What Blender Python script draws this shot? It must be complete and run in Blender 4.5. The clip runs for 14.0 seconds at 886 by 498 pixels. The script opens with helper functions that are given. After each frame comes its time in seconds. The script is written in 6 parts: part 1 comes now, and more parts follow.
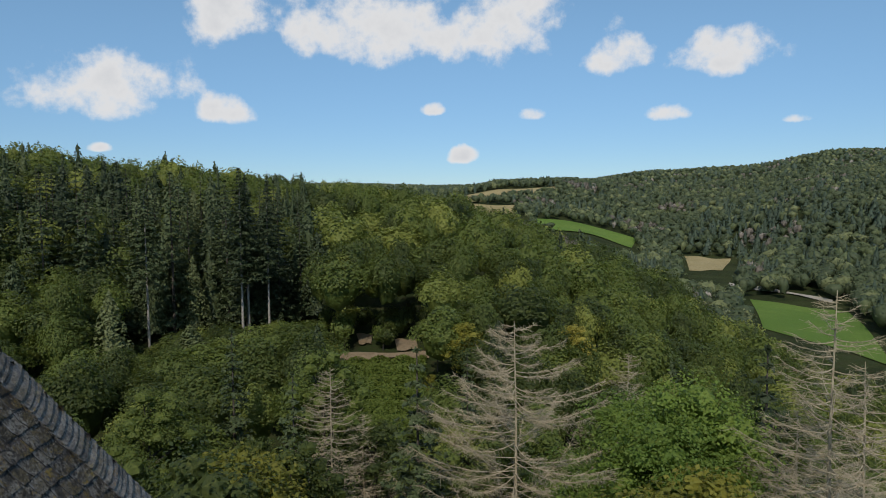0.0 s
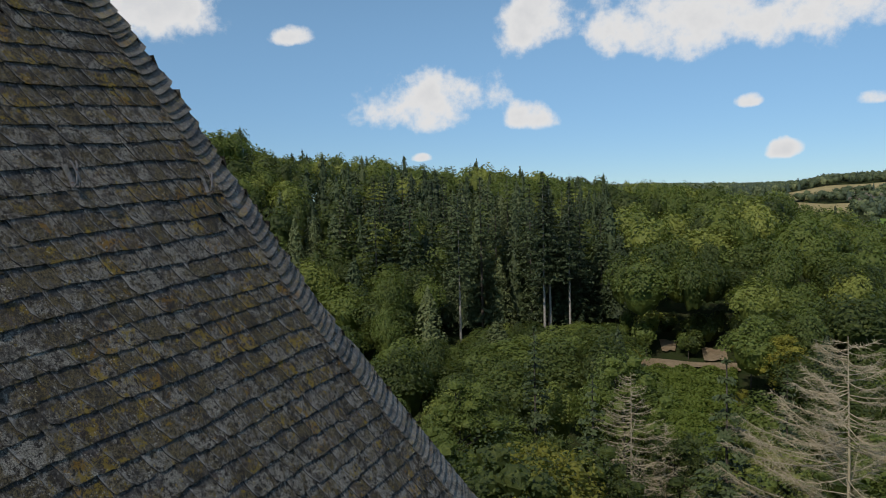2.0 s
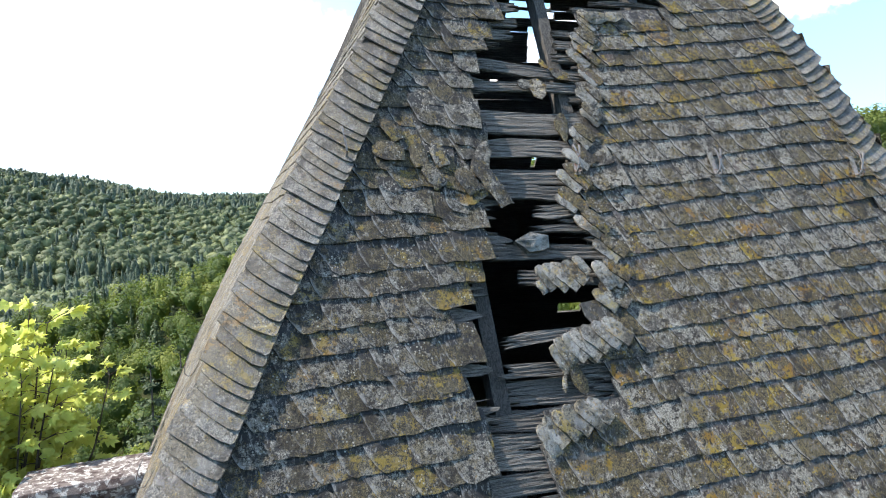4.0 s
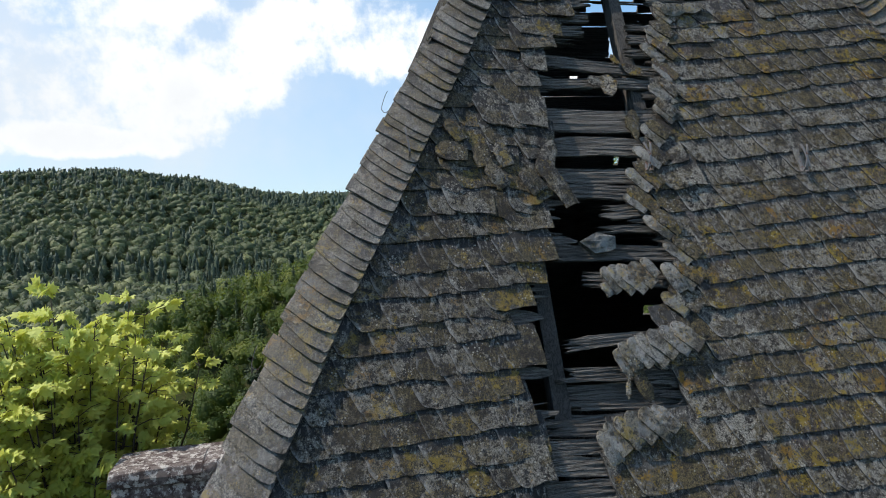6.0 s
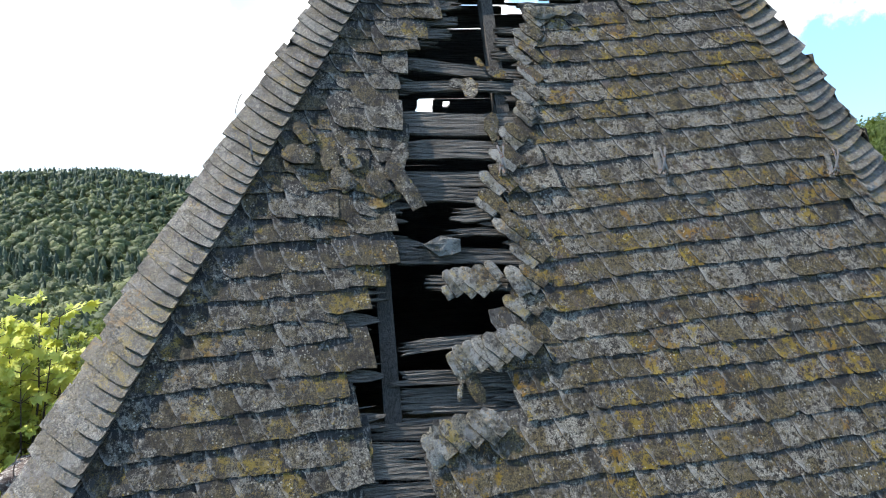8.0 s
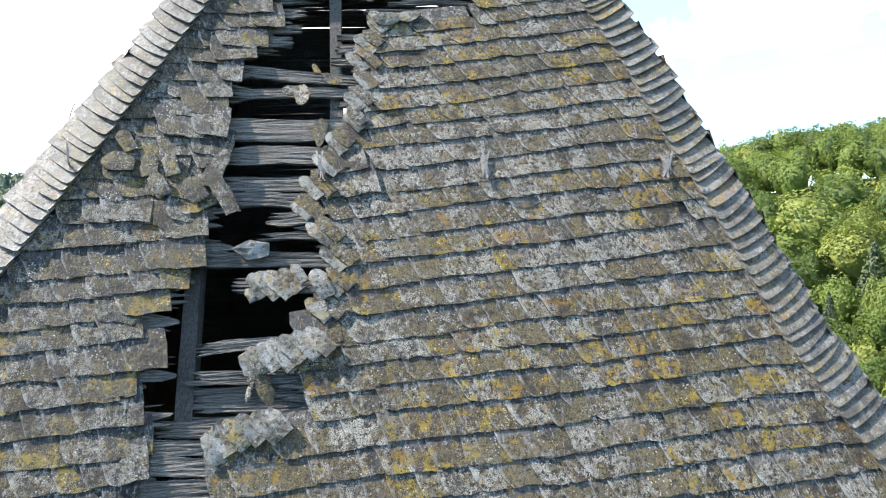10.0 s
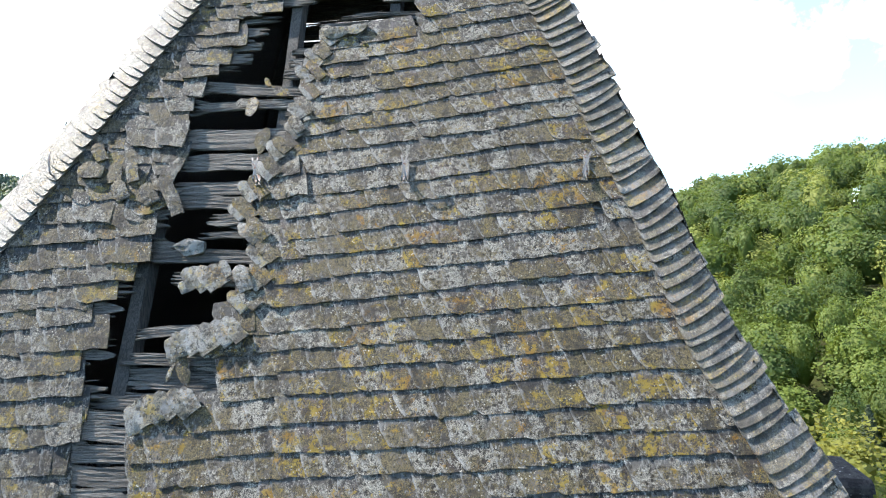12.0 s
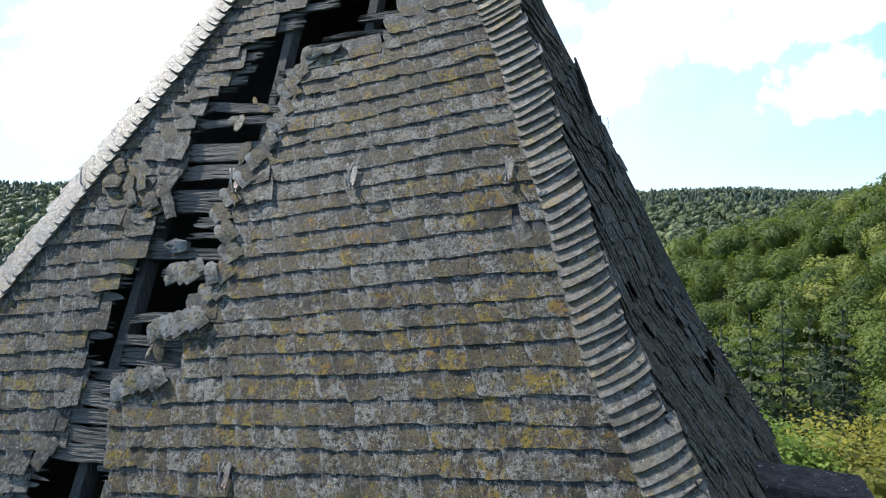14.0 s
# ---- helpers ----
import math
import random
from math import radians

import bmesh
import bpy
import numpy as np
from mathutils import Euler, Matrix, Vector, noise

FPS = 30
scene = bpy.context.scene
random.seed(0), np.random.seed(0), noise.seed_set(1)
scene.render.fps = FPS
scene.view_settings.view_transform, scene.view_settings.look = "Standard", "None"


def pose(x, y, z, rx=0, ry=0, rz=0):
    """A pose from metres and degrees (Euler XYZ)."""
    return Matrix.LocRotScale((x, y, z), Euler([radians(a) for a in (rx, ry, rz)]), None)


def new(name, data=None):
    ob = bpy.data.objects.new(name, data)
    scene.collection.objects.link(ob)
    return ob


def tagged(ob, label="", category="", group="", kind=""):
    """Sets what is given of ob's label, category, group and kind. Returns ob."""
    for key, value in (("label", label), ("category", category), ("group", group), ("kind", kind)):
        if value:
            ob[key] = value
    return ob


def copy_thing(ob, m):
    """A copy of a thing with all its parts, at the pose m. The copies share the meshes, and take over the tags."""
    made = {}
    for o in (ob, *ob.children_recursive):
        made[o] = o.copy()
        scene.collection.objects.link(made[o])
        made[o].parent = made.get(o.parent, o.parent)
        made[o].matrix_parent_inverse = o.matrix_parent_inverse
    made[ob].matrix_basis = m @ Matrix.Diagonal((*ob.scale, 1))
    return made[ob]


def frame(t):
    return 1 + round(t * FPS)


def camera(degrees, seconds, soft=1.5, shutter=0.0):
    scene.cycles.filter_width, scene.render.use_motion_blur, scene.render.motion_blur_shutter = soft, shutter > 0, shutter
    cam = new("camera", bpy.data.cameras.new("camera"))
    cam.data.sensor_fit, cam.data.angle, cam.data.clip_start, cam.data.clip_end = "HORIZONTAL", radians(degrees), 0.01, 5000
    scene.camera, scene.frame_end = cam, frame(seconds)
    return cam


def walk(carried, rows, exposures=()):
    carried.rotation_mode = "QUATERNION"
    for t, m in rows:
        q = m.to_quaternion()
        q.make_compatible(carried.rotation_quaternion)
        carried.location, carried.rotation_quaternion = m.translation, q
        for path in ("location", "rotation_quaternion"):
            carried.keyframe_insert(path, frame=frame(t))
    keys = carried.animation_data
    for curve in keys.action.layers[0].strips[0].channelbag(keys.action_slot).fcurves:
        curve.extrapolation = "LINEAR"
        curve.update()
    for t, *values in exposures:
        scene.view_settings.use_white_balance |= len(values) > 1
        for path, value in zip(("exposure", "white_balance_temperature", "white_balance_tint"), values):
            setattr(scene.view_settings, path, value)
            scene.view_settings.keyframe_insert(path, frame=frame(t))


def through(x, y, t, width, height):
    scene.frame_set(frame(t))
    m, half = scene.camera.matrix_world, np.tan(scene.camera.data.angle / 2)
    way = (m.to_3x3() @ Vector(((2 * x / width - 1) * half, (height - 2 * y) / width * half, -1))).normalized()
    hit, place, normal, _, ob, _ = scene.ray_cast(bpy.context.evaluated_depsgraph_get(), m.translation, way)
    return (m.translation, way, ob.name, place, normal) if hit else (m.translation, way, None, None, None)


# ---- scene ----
# camera: hovers and turns, then slides along the roof
cam = camera(64.9, 14.0, 1.0)
EYE_Z = 20.0
PATH = [
    (0.0, pose(0.000, 0.000, 20.000, 85.92, 0.52, -0.72)),
    (0.5, pose(0.000, 0.000, 20.000, 85.94, 0.60, 1.77)),
    (1.0, pose(0.000, 0.000, 20.000, 86.01, 0.71, 5.09)),
    (1.5, pose(0.000, 0.000, 20.000, 86.23, 1.19, 12.01)),
    (2.0, pose(0.000, 0.000, 20.000, 86.51, 1.51, 23.67)),
    (2.5, pose(0.000, 0.000, 20.000, 86.70, 1.10, 35.90)),
    (3.0, pose(0.000, 0.000, 20.000, 86.70, 1.30, 48.30)),
    (3.5, pose(0.000, 0.000, 20.000, 86.70, 1.60, 60.70)),
    (4.0, pose(0.000, 0.000, 20.000, 86.80, 1.80, 72.90)),
    (4.2, pose(0.000, 0.001, 20.000, 86.85, 1.80, 77.30)),
    (4.45, pose(0.001, 0.004, 20.000, 86.90, 1.80, 80.10)),
    (4.8, pose(0.004, 0.020, 20.003, 86.90, 1.80, 80.60)),
    (5.5, pose(0.024, 0.110, 20.006, 86.90, 1.80, 80.60)),
    (6.0, pose(0.046, 0.260, 20.007, 86.90, 1.80, 80.60)),
    (6.5, pose(0.080, 0.456, 20.008, 86.90, 1.80, 80.60)),
    (7.0, pose(0.128, 0.760, 20.000, 86.90, 1.80, 80.60)),
    (7.5, pose(0.192, 1.136, 20.000, 86.90, 1.80, 80.70)),
    (8.0, pose(0.264, 1.552, 19.992, 86.90, 1.80, 80.70)),
    (8.5, pose(0.344, 2.000, 19.984, 86.90, 1.90, 80.70)),
    (9.0, pose(0.432, 2.480, 19.984, 86.90, 1.90, 80.70)),
    (9.3, pose(0.490, 2.770, 19.980, 86.92, 1.90, 80.90)),
    (10.3, pose(0.680, 3.850, 19.955, 87.10, 2.00, 86.20)),
    (11.5, pose(0.888, 5.088, 19.928, 87.30, 2.10, 93.30)),
    (12.0, pose(0.944, 5.648, 19.912, 87.30, 2.10, 96.10)),
    (12.5, pose(1.000, 6.200, 19.920, 87.30, 2.20, 99.90)),
    (13.0, pose(1.024, 6.784, 19.904, 87.50, 2.20, 103.70)),
    (13.5, pose(1.008, 7.352, 19.880, 87.60, 2.30, 106.60)),
    (14.0, pose(0.968, 7.904, 19.848, 87.80, 2.30, 109.00)),
]
EXPOSURES = [(0.0, -0.55, 6600, 10), (2.0, -0.53, 6700, 10), (2.5, -0.25, 6850, 10), (3.0, 0.25, 6850, 10), (3.5, 1.0, 6700, 10), (4.2, 1.43, 6650, 10),
             (6.3, 0.2, 6700, 10), (7.0, 0.4, 6700, 10), (8.0, 1.03, 6650, 10), (9.0, 1.7, 6680, 10), (11.5, 1.85, 6720, 10), (12.5, 1.36, 6620, 10), (13.0, 1.05, 6580, 10), (14.0, 0.84, 6450, 10)]
walk(cam, PATH, EXPOSURES)

# daylight: afternoon sun from behind the roof, left of it, under a blue sky with cumulus
SUN_DIR = Vector((-0.16, -1.0, 0)).normalized()
SUN_EL = radians(47)
sun_vec = Vector((SUN_DIR.x * math.cos(SUN_EL), SUN_DIR.y * math.cos(SUN_EL), math.sin(SUN_EL)))
sun = new("sun", bpy.data.lights.new("sun", "SUN"))
sun.data.energy, sun.data.angle, sun.data.color = 4.0, radians(0.5), (1.0, 0.95, 0.87)
sun.matrix_basis = Matrix.Translation((0, 0, 60)) @ (-sun_vec).to_track_quat("-Z", "Y").to_matrix().to_4x4()

world = bpy.data.worlds.new("sky")
scene.world = world
world.use_nodes = True
wt = world.node_tree
wt.nodes.clear()


def wnode(kind, **inputs):
    n = wt.nodes.new(kind)
    for k, v in inputs.items():
        n.inputs[int(k[1:]) if k[0] == "i" and k[1:].isdigit() else k].default_value = v
    return n


def wmath(op, a, b=None, clamp=False):
    n = wt.nodes.new("ShaderNodeMath")
    n.operation, n.use_clamp = op, clamp
    for i, v in enumerate((a, b)):
        if v is None:
            continue
        if isinstance(v, (int, float)):
            n.inputs[i].default_value = v
        else:
            wt.links.new(v, n.inputs[i])
    return n.outputs[0]


sky = wt.nodes.new("ShaderNodeTexSky")
sky.sky_type, sky.sun_disc = "NISHITA", False
sky.sun_elevation, sky.sun_rotation = SUN_EL, math.atan2(SUN_DIR.x, SUN_DIR.y)
sky.altitude, sky.air_density, sky.dust_density, sky.ozone_density = 300, 0.75, 0.0, 4.0
coord = wt.nodes.new("ShaderNodeTexCoord")
noise_big = wnode("ShaderNodeTexNoise", Scale=12.0, Detail=9.0, Roughness=0.6)
noise_soft = wnode("ShaderNodeTexNoise", Scale=5.0, Detail=5.0, Roughness=0.6)
for n in (noise_big, noise_soft):
    wt.links.new(coord.outputs["Generated"], n.inputs["Vector"])


def cloud(az, el, wide, tall):
    """One cumulus: a ragged ellipse in the sky, azimuth to the left of +y and elevation in degrees."""
    a, e = radians(az), radians(el)
    mid = Vector((-math.sin(a) * math.cos(e), math.cos(a) * math.cos(e), math.sin(e)))
    right = Vector((math.cos(a), math.sin(a), 0))
    up = right.cross(mid)
    sums = []
    for axis, size in ((right, wide), (up, tall)):
        d = wt.nodes.new("ShaderNodeVectorMath")
        d.operation = "DOT_PRODUCT"
        wt.links.new(coord.outputs["Generated"], d.inputs[0])
        d.inputs[1].default_value = axis / math.tan(radians(size))
        v = d.outputs["Value"]
        if axis is up:
            v = wmath("SUBTRACT", v, mid.dot(axis) / math.tan(radians(size)))
            low = wmath("MULTIPLY", wmath("MINIMUM", v, 0.0), 0.7)
            v = wmath("ADD", v, low)
        sums.append(wmath("MULTIPLY", v, v))
    front = wt.nodes.new("ShaderNodeVectorMath")
    front.operation = "DOT_PRODUCT"
    wt.links.new(coord.outputs["Generated"], front.inputs[0])
    front.inputs[1].default_value = mid
    inside = wmath("SUBTRACT", 1.0, wmath("ADD", sums[0], sums[1]))
    ahead = wmath("GREATER_THAN", front.outputs["Value"], 0.2)
    return wmath("MULTIPLY", wmath("MAXIMUM", wmath("ADD", inside, 1.0), 0.0), ahead)


CLOUDS = (
    (25.0, 7.9, 6.6, 3.4), (16.2, 6.85, 2.9, 1.6), (15.7, 13.65, 3.7, 3.0), (-0.2, 13.75, 10.9, 4.8), (-14.9, 10.45, 2.8, 1.9), (-22.8, 10.25, 4.6, 2.2),
    (-0.1, 7.15, 1.2, 0.7), (-8.2, 6.65, 1.4, 0.8), (-18.3, 6.35, 2.0, 1.1), (-27.5, 5.55, 1.2, 0.5), (-2.6, 3.45, 1.3, 1.0), (25.4, 3.95, 0.9, 0.5),
    (45.0, 15.00, 6.0, 4.0), (35.3, 13.35, 2.0, 1.0), (57.0, 13.00, 10.0, 4.0),
    (101.0, 10.00, 9.5, 6.5), (90.0, 13.00, 9.0, 5.0), (108.0, 5.60, 7.0, 1.6), (128.0, 12.00, 12.0, 9.0), (145.0, 9.00, 12.0, 6.0), (80.0, 7.50, 5.5, 3.0), (76.0, 13.50, 6.0, 3.0), (98.0, 22.00, 14.0, 6.0), (104.0, 15.50, 9.0, 3.5), (72.0, 9.50, 7.0, 3.0),
)
field = None
for c in CLOUDS:
    m = cloud(*c)
    field = m if field is None else wmath("MAXIMUM", field, m)
rag = wmath("MULTIPLY", wmath("SUBTRACT", noise_big.outputs[0], 0.5), 4.8)
rag2 = wmath("MULTIPLY", wmath("SUBTRACT", noise_soft.outputs[0], 0.5), 2.0)
density = wmath("ADD", wmath("ADD", wmath("SUBTRACT", field, 1.0), rag), rag2)
# cloud cover added high out of sight, to make the skylight less blue
noise_high = wnode("ShaderNodeTexNoise", Scale=3.4, Detail=7.0, Roughness=0.58)
wt.links.new(coord.outputs["Generated"], noise_high.inputs["Vector"])
above = wt.nodes.new("ShaderNodeSeparateXYZ")
wt.links.new(coord.outputs["Generated"], above.inputs[0])
high = wmath("MULTIPLY", wmath("SUBTRACT", above.outputs["Z"], 0.36), 12.0)
unseen_cover = wmath("MINIMUM", wmath("MULTIPLY", wmath("SUBTRACT", noise_high.outputs[0], 0.52), 9.0), high)
density = wmath("MAXIMUM", density, unseen_cover)
cover = wt.nodes.new("ShaderNodeMapRange")
cover.interpolation_type = "SMOOTHSTEP"
cover.inputs["From Min"].default_value, cover.inputs["From Max"].default_value = 0.0, 0.95
wt.links.new(density, cover.inputs["Value"])
shade = wt.nodes.new("ShaderNodeMapRange")
shade.inputs["From Min"].default_value, shade.inputs["From Max"].default_value = 0.2, 1.6
shade.inputs["To Min"].default_value, shade.inputs["To Max"].default_value = 1.0, 0.5
wt.links.new(density, shade.inputs["Value"])
cloud_col = wt.nodes.new("ShaderNodeMix")
cloud_col.data_type = "RGBA"
cloud_col.inputs["A"].default_value, cloud_col.inputs["B"].default_value = (6.9, 7.4, 8.2, 1), (11.6, 11.7, 11.9, 1)
wt.links.new(shade.outputs[0], cloud_col.inputs["Factor"])
mix = wt.nodes.new("ShaderNodeMix")
mix.data_type = "RGBA"
wt.links.new(cover.outputs[0], mix.inputs["Factor"])
tint = wt.nodes.new("ShaderNodeMix")
tint.data_type, tint.blend_type = "RGBA", "MULTIPLY"
tint.inputs["Factor"].default_value, tint.inputs["B"].default_value = 1.0, (0.95, 1.02, 1.08, 1)
# the clear air keeps the horizon blue
rise = wt.nodes.new("ShaderNodeSeparateXYZ")
wt.links.new(coord.outputs["Generated"], rise.inputs[0])
upward = wt.nodes.new("ShaderNodeMapRange")
upward.interpolation_type = "SMOOTHSTEP"
upward.inputs["From Min"].default_value, upward.inputs["From Max"].default_value = -0.05, 0.34
wt.links.new(rise.outputs["Z"], upward.inputs["Value"])
hue = wt.nodes.new("ShaderNodeMix")
hue.data_type = "RGBA"
hue.inputs["A"].default_value, hue.inputs["B"].default_value = (0.82, 0.98, 1.15, 1), (2.05, 2.24, 1.97, 1)
wt.links.new(upward.outputs[0], hue.inputs["Factor"])
wt.links.new(hue.outputs["Result"], tint.inputs["B"])
wt.links.new(sky.outputs[0], tint.inputs["A"])
wt.links.new(tint.outputs["Result"], mix.inputs["A"])
wt.links.new(cloud_col.outputs["Result"], mix.inputs["B"])
# thin high haze that whitens the sky towards the west
veil = wmath("MULTIPLY", wmath("MULTIPLY", cloud(113.0, 9.0, 26.0, 15.0), 0.5), wmath("ADD", noise_soft.outputs[0], 0.15))
veil_mix = wt.nodes.new("ShaderNodeMix")
veil_mix.data_type = "RGBA"
wt.links.new(wmath("MINIMUM", veil, 0.8), veil_mix.inputs["Factor"])
wt.links.new(mix.outputs["Result"], veil_mix.inputs["A"])
veil_mix.inputs["B"].default_value = (7.0, 7.4, 7.8, 1)
bg = wnode("ShaderNodeBackground", Strength=0.1)
wt.links.new(veil_mix.outputs["Result"], bg.inputs["Color"])
wout = wt.nodes.new("ShaderNodeOutputWorld")
wt.links.new(bg.outputs[0], wout.inputs["Surface"])

# ---- materials ----
class Shader:
    """A small builder for one procedural material."""

    def __init__(self, name):
        self.m = bpy.data.materials.new(name)
        self.m.use_nodes = True
        self.t = self.m.node_tree
        self.t.nodes.clear()
        self.out = self.t.nodes.new("ShaderNodeOutputMaterial")
        self.pos = self.t.nodes.new("ShaderNodeNewGeometry").outputs["Position"]

    def put(self, value, socket):
        if isinstance(value, (int, float)):
            socket.default_value = value
        elif isinstance(value, (tuple, list)):
            socket.default_value = value if len(value) != 3 or socket.type == "VECTOR" else (*value, 1)
        else:
            self.t.links.new(value, socket)

    def math(self, op, a, b=0.0, clamp=False):
        n = self.t.nodes.new("ShaderNodeMath")
        n.operation, n.use_clamp = op, clamp
        self.put(a, n.inputs[0])
        self.put(b, n.inputs[1])
        return n.outputs[0]

    def scaled(self, vec, scale):
        n = self.t.nodes.new("ShaderNodeVectorMath")
        n.operation = "MULTIPLY"
        self.put(vec, n.inputs[0])
        n.inputs[1].default_value = scale
        return n.outputs[0]

    def noise(self, scale, detail=4.0, rough=0.6, vec=None, distort=0.0):
        n = self.t.nodes.new("ShaderNodeTexNoise")
        self.put(vec or self.pos, n.inputs["Vector"])
        n.inputs["Scale"].default_value, n.inputs["Detail"].default_value = scale, detail
        n.inputs["Roughness"].default_value, n.inputs["Distortion"].default_value = rough, distort
        return n.outputs[0]

    def cells(self, scale, vec=None):
        n = self.t.nodes.new("ShaderNodeTexVoronoi")
        self.put(vec or self.pos, n.inputs["Vector"])
        n.inputs["Scale"].default_value = scale
        return n.outputs["Distance"], n.outputs["Color"]

    def step(self, value, low, high, to0=0.0, to1=1.0):
        n = self.t.nodes.new("ShaderNodeMapRange")
        n.interpolation_type = "SMOOTHSTEP"
        self.put(value, n.inputs["Value"])
        for k, v in (("From Min", low), ("From Max", high), ("To Min", to0), ("To Max", to1)):
            n.inputs[k].default_value = v
        return n.outputs[0]

    def mix(self, fac, a, b, blend="MIX"):
        n = self.t.nodes.new("ShaderNodeMix")
        n.data_type, n.blend_type = "RGBA", blend
        self.put(fac, n.inputs["Factor"])
        self.put(a, n.inputs["A"])
        self.put(b, n.inputs["B"])
        return n.outputs["Result"]

    def random(self):
        """One number for each loose piece, whether it is an object or an island of a joined mesh."""
        o = self.t.nodes.new("ShaderNodeObjectInfo").outputs["Random"]
        g = self.t.nodes.new("ShaderNodeNewGeometry").outputs["Random Per Island"]
        return self.math("FRACT", self.math("ADD", o, g))

    def attribute(self, name):
        n = self.t.nodes.new("ShaderNodeAttribute")
        n.attribute_name = name
        return n.outputs["Fac"]

    def bump(self, height, strength, distance):
        n = self.t.nodes.new("ShaderNodeBump")
        self.put(height, n.inputs["Height"])
        n.inputs["Strength"].default_value, n.inputs["Distance"].default_value = strength, distance
        return n.outputs[0]

    def surface(self, color, rough=0.8, metal=0.0, normal=None, spec=0.5):
        n = self.t.nodes.new("ShaderNodeBsdfPrincipled")
        self.put(color, n.inputs["Base Color"])
        self.put(rough, n.inputs["Roughness"])
        self.put(metal, n.inputs["Metallic"])
        n.inputs["Specular IOR Level"].default_value = spec
        if normal is not None:
            self.put(normal, n.inputs["Normal"])
        self.t.links.new(n.outputs[0], self.out.inputs["Surface"])
        return self.m

    def leaf(self, color, through, amount=0.35, rough=0.55):
        n = self.t.nodes.new("ShaderNodeBsdfPrincipled")
        self.put(color, n.inputs["Base Color"])
        self.put(rough, n.inputs["Roughness"])
        n.inputs["Specular IOR Level"].default_value = 0.3
        t = self.t.nodes.new("ShaderNodeBsdfTranslucent")
        self.put(through, t.inputs["Color"])
        x = self.t.nodes.new("ShaderNodeMixShader")
        x.inputs[0].default_value = amount
        self.t.links.new(n.outputs[0], x.inputs[1])
        self.t.links.new(t.outputs[0], x.inputs[2])
        self.t.links.new(x.outputs[0], self.out.inputs["Surface"])
        return self.m


def slate_material(name, lichen=1.0, pale=0.0, dimmed=0.0, gloss=0.6, speck=1.0, blue=0.0, spec=0.26):
    """Old slate; 'rim' is the chipped round edge of a piece. 'bare' is its upper part: no lichen grows, and blue shade
    is put into the colour.
    """
    s = Shader(name)
    r = s.random()
    r2, r3 = s.math("FRACT", s.math("MULTIPLY", r, 7.3)), s.math("FRACT", s.math("MULTIPLY", r, 13.7))
    n1, n2, n3, big = s.noise(9, 8, 0.68), s.noise(27, 6, 0.7), s.noise(95, 5, 0.75), s.noise(0.9, 3, 0.5)
    rim, bare = s.attribute("rim"), s.attribute("bare")
    bare = s.step(s.math("ADD", bare, s.math("MULTIPLY", s.math("SUBTRACT", n1, 0.5), 0.9)), 0.62, 1.0)
    # the stone: each piece has its own grey, some brown or faintly purple
    stone = s.mix(r, (0.044, 0.037, 0.031), (0.145, 0.126, 0.104))
    stone = s.mix(s.step(r2, 0.72, 0.8, 0.0, 0.5), stone, (0.1, 0.062, 0.052))
    cool = s.mix(r2, (0.045, 0.05, 0.056), (0.12, 0.127, 0.135))
    # cooler stone for blue slates, and for the bluish shade under the next course
    stone = s.mix(s.math("MAXIMUM", s.math("MULTIPLY", bare, 0.45), blue), stone, cool)
    # darkens the stone where the roof gets little light
    stone = s.mix(dimmed, stone, (0.018, 0.017, 0.017))
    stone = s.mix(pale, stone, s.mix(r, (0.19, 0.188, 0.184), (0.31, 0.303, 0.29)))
    stone = s.mix(s.step(s.noise(5.0, 5, 0.6), 0.48, 0.6, 0.0, 0.6), stone, (0.026, 0.022, 0.019))
    flake = s.noise(16.0, 7, 0.72, s.scaled(s.pos, (1.0, 2.4, 1.0)))
    stone = s.mix(s.step(flake, 0.53, 0.60, 0.0, 0.75), stone, (0.25, 0.232, 0.21))
    # grey crust lichen in frayed patches, from a thumb's to a hand's width
    fray = s.math("MULTIPLY", s.math("SUBTRACT", n2, 0.5), 0.75)
    fine = s.math("MULTIPLY", s.math("SUBTRACT", n3, 0.5), 0.55)
    each = s.math("MULTIPLY", s.math("SUBTRACT", r3, 0.5), 0.2)
    zone = s.math("MULTIPLY", s.math("SUBTRACT", big, 0.5), 0.34)
    ground = s.math("SUBTRACT", s.math("ADD", s.math("ADD", s.noise(9.0, 6, 0.66), s.math("ADD", fray, fine)), each), s.math("MULTIPLY", bare, 0.1))
    grey = s.step(ground, 0.49, 0.56)
    col = s.mix(s.math("MULTIPLY", grey, 0.85 * lichen), stone, s.mix(s.step(n3, 0.42, 0.58), (0.105, 0.093, 0.075), (0.41, 0.375, 0.315)))
    # olive brown lichen
    vec = s.t.nodes.new("ShaderNodeVectorMath")
    vec.operation = "ADD"
    s.put(s.pos, vec.inputs[0])
    vec.inputs[1].default_value = (13.1, 4.7, 8.3)
    shifted = vec.outputs[0]
    tufts = s.math("ADD", s.math("SUBTRACT", s.math("ADD", s.math("ADD", s.noise(8.0, 6, 0.66, shifted), s.math("MULTIPLY", fray, -0.8)), s.math("ADD", fine, s.math("MULTIPLY", each, -0.7))), s.math("MULTIPLY", bare, 0.12)), s.math("MULTIPLY", zone, 0.6))
    olive = s.step(tufts, 0.485, 0.545)
    col = s.mix(s.math("MULTIPLY", olive, 0.85 * lichen), col, s.mix(s.step(n3, 0.40, 0.60), (0.044, 0.033, 0.016), (0.2, 0.153, 0.07)))
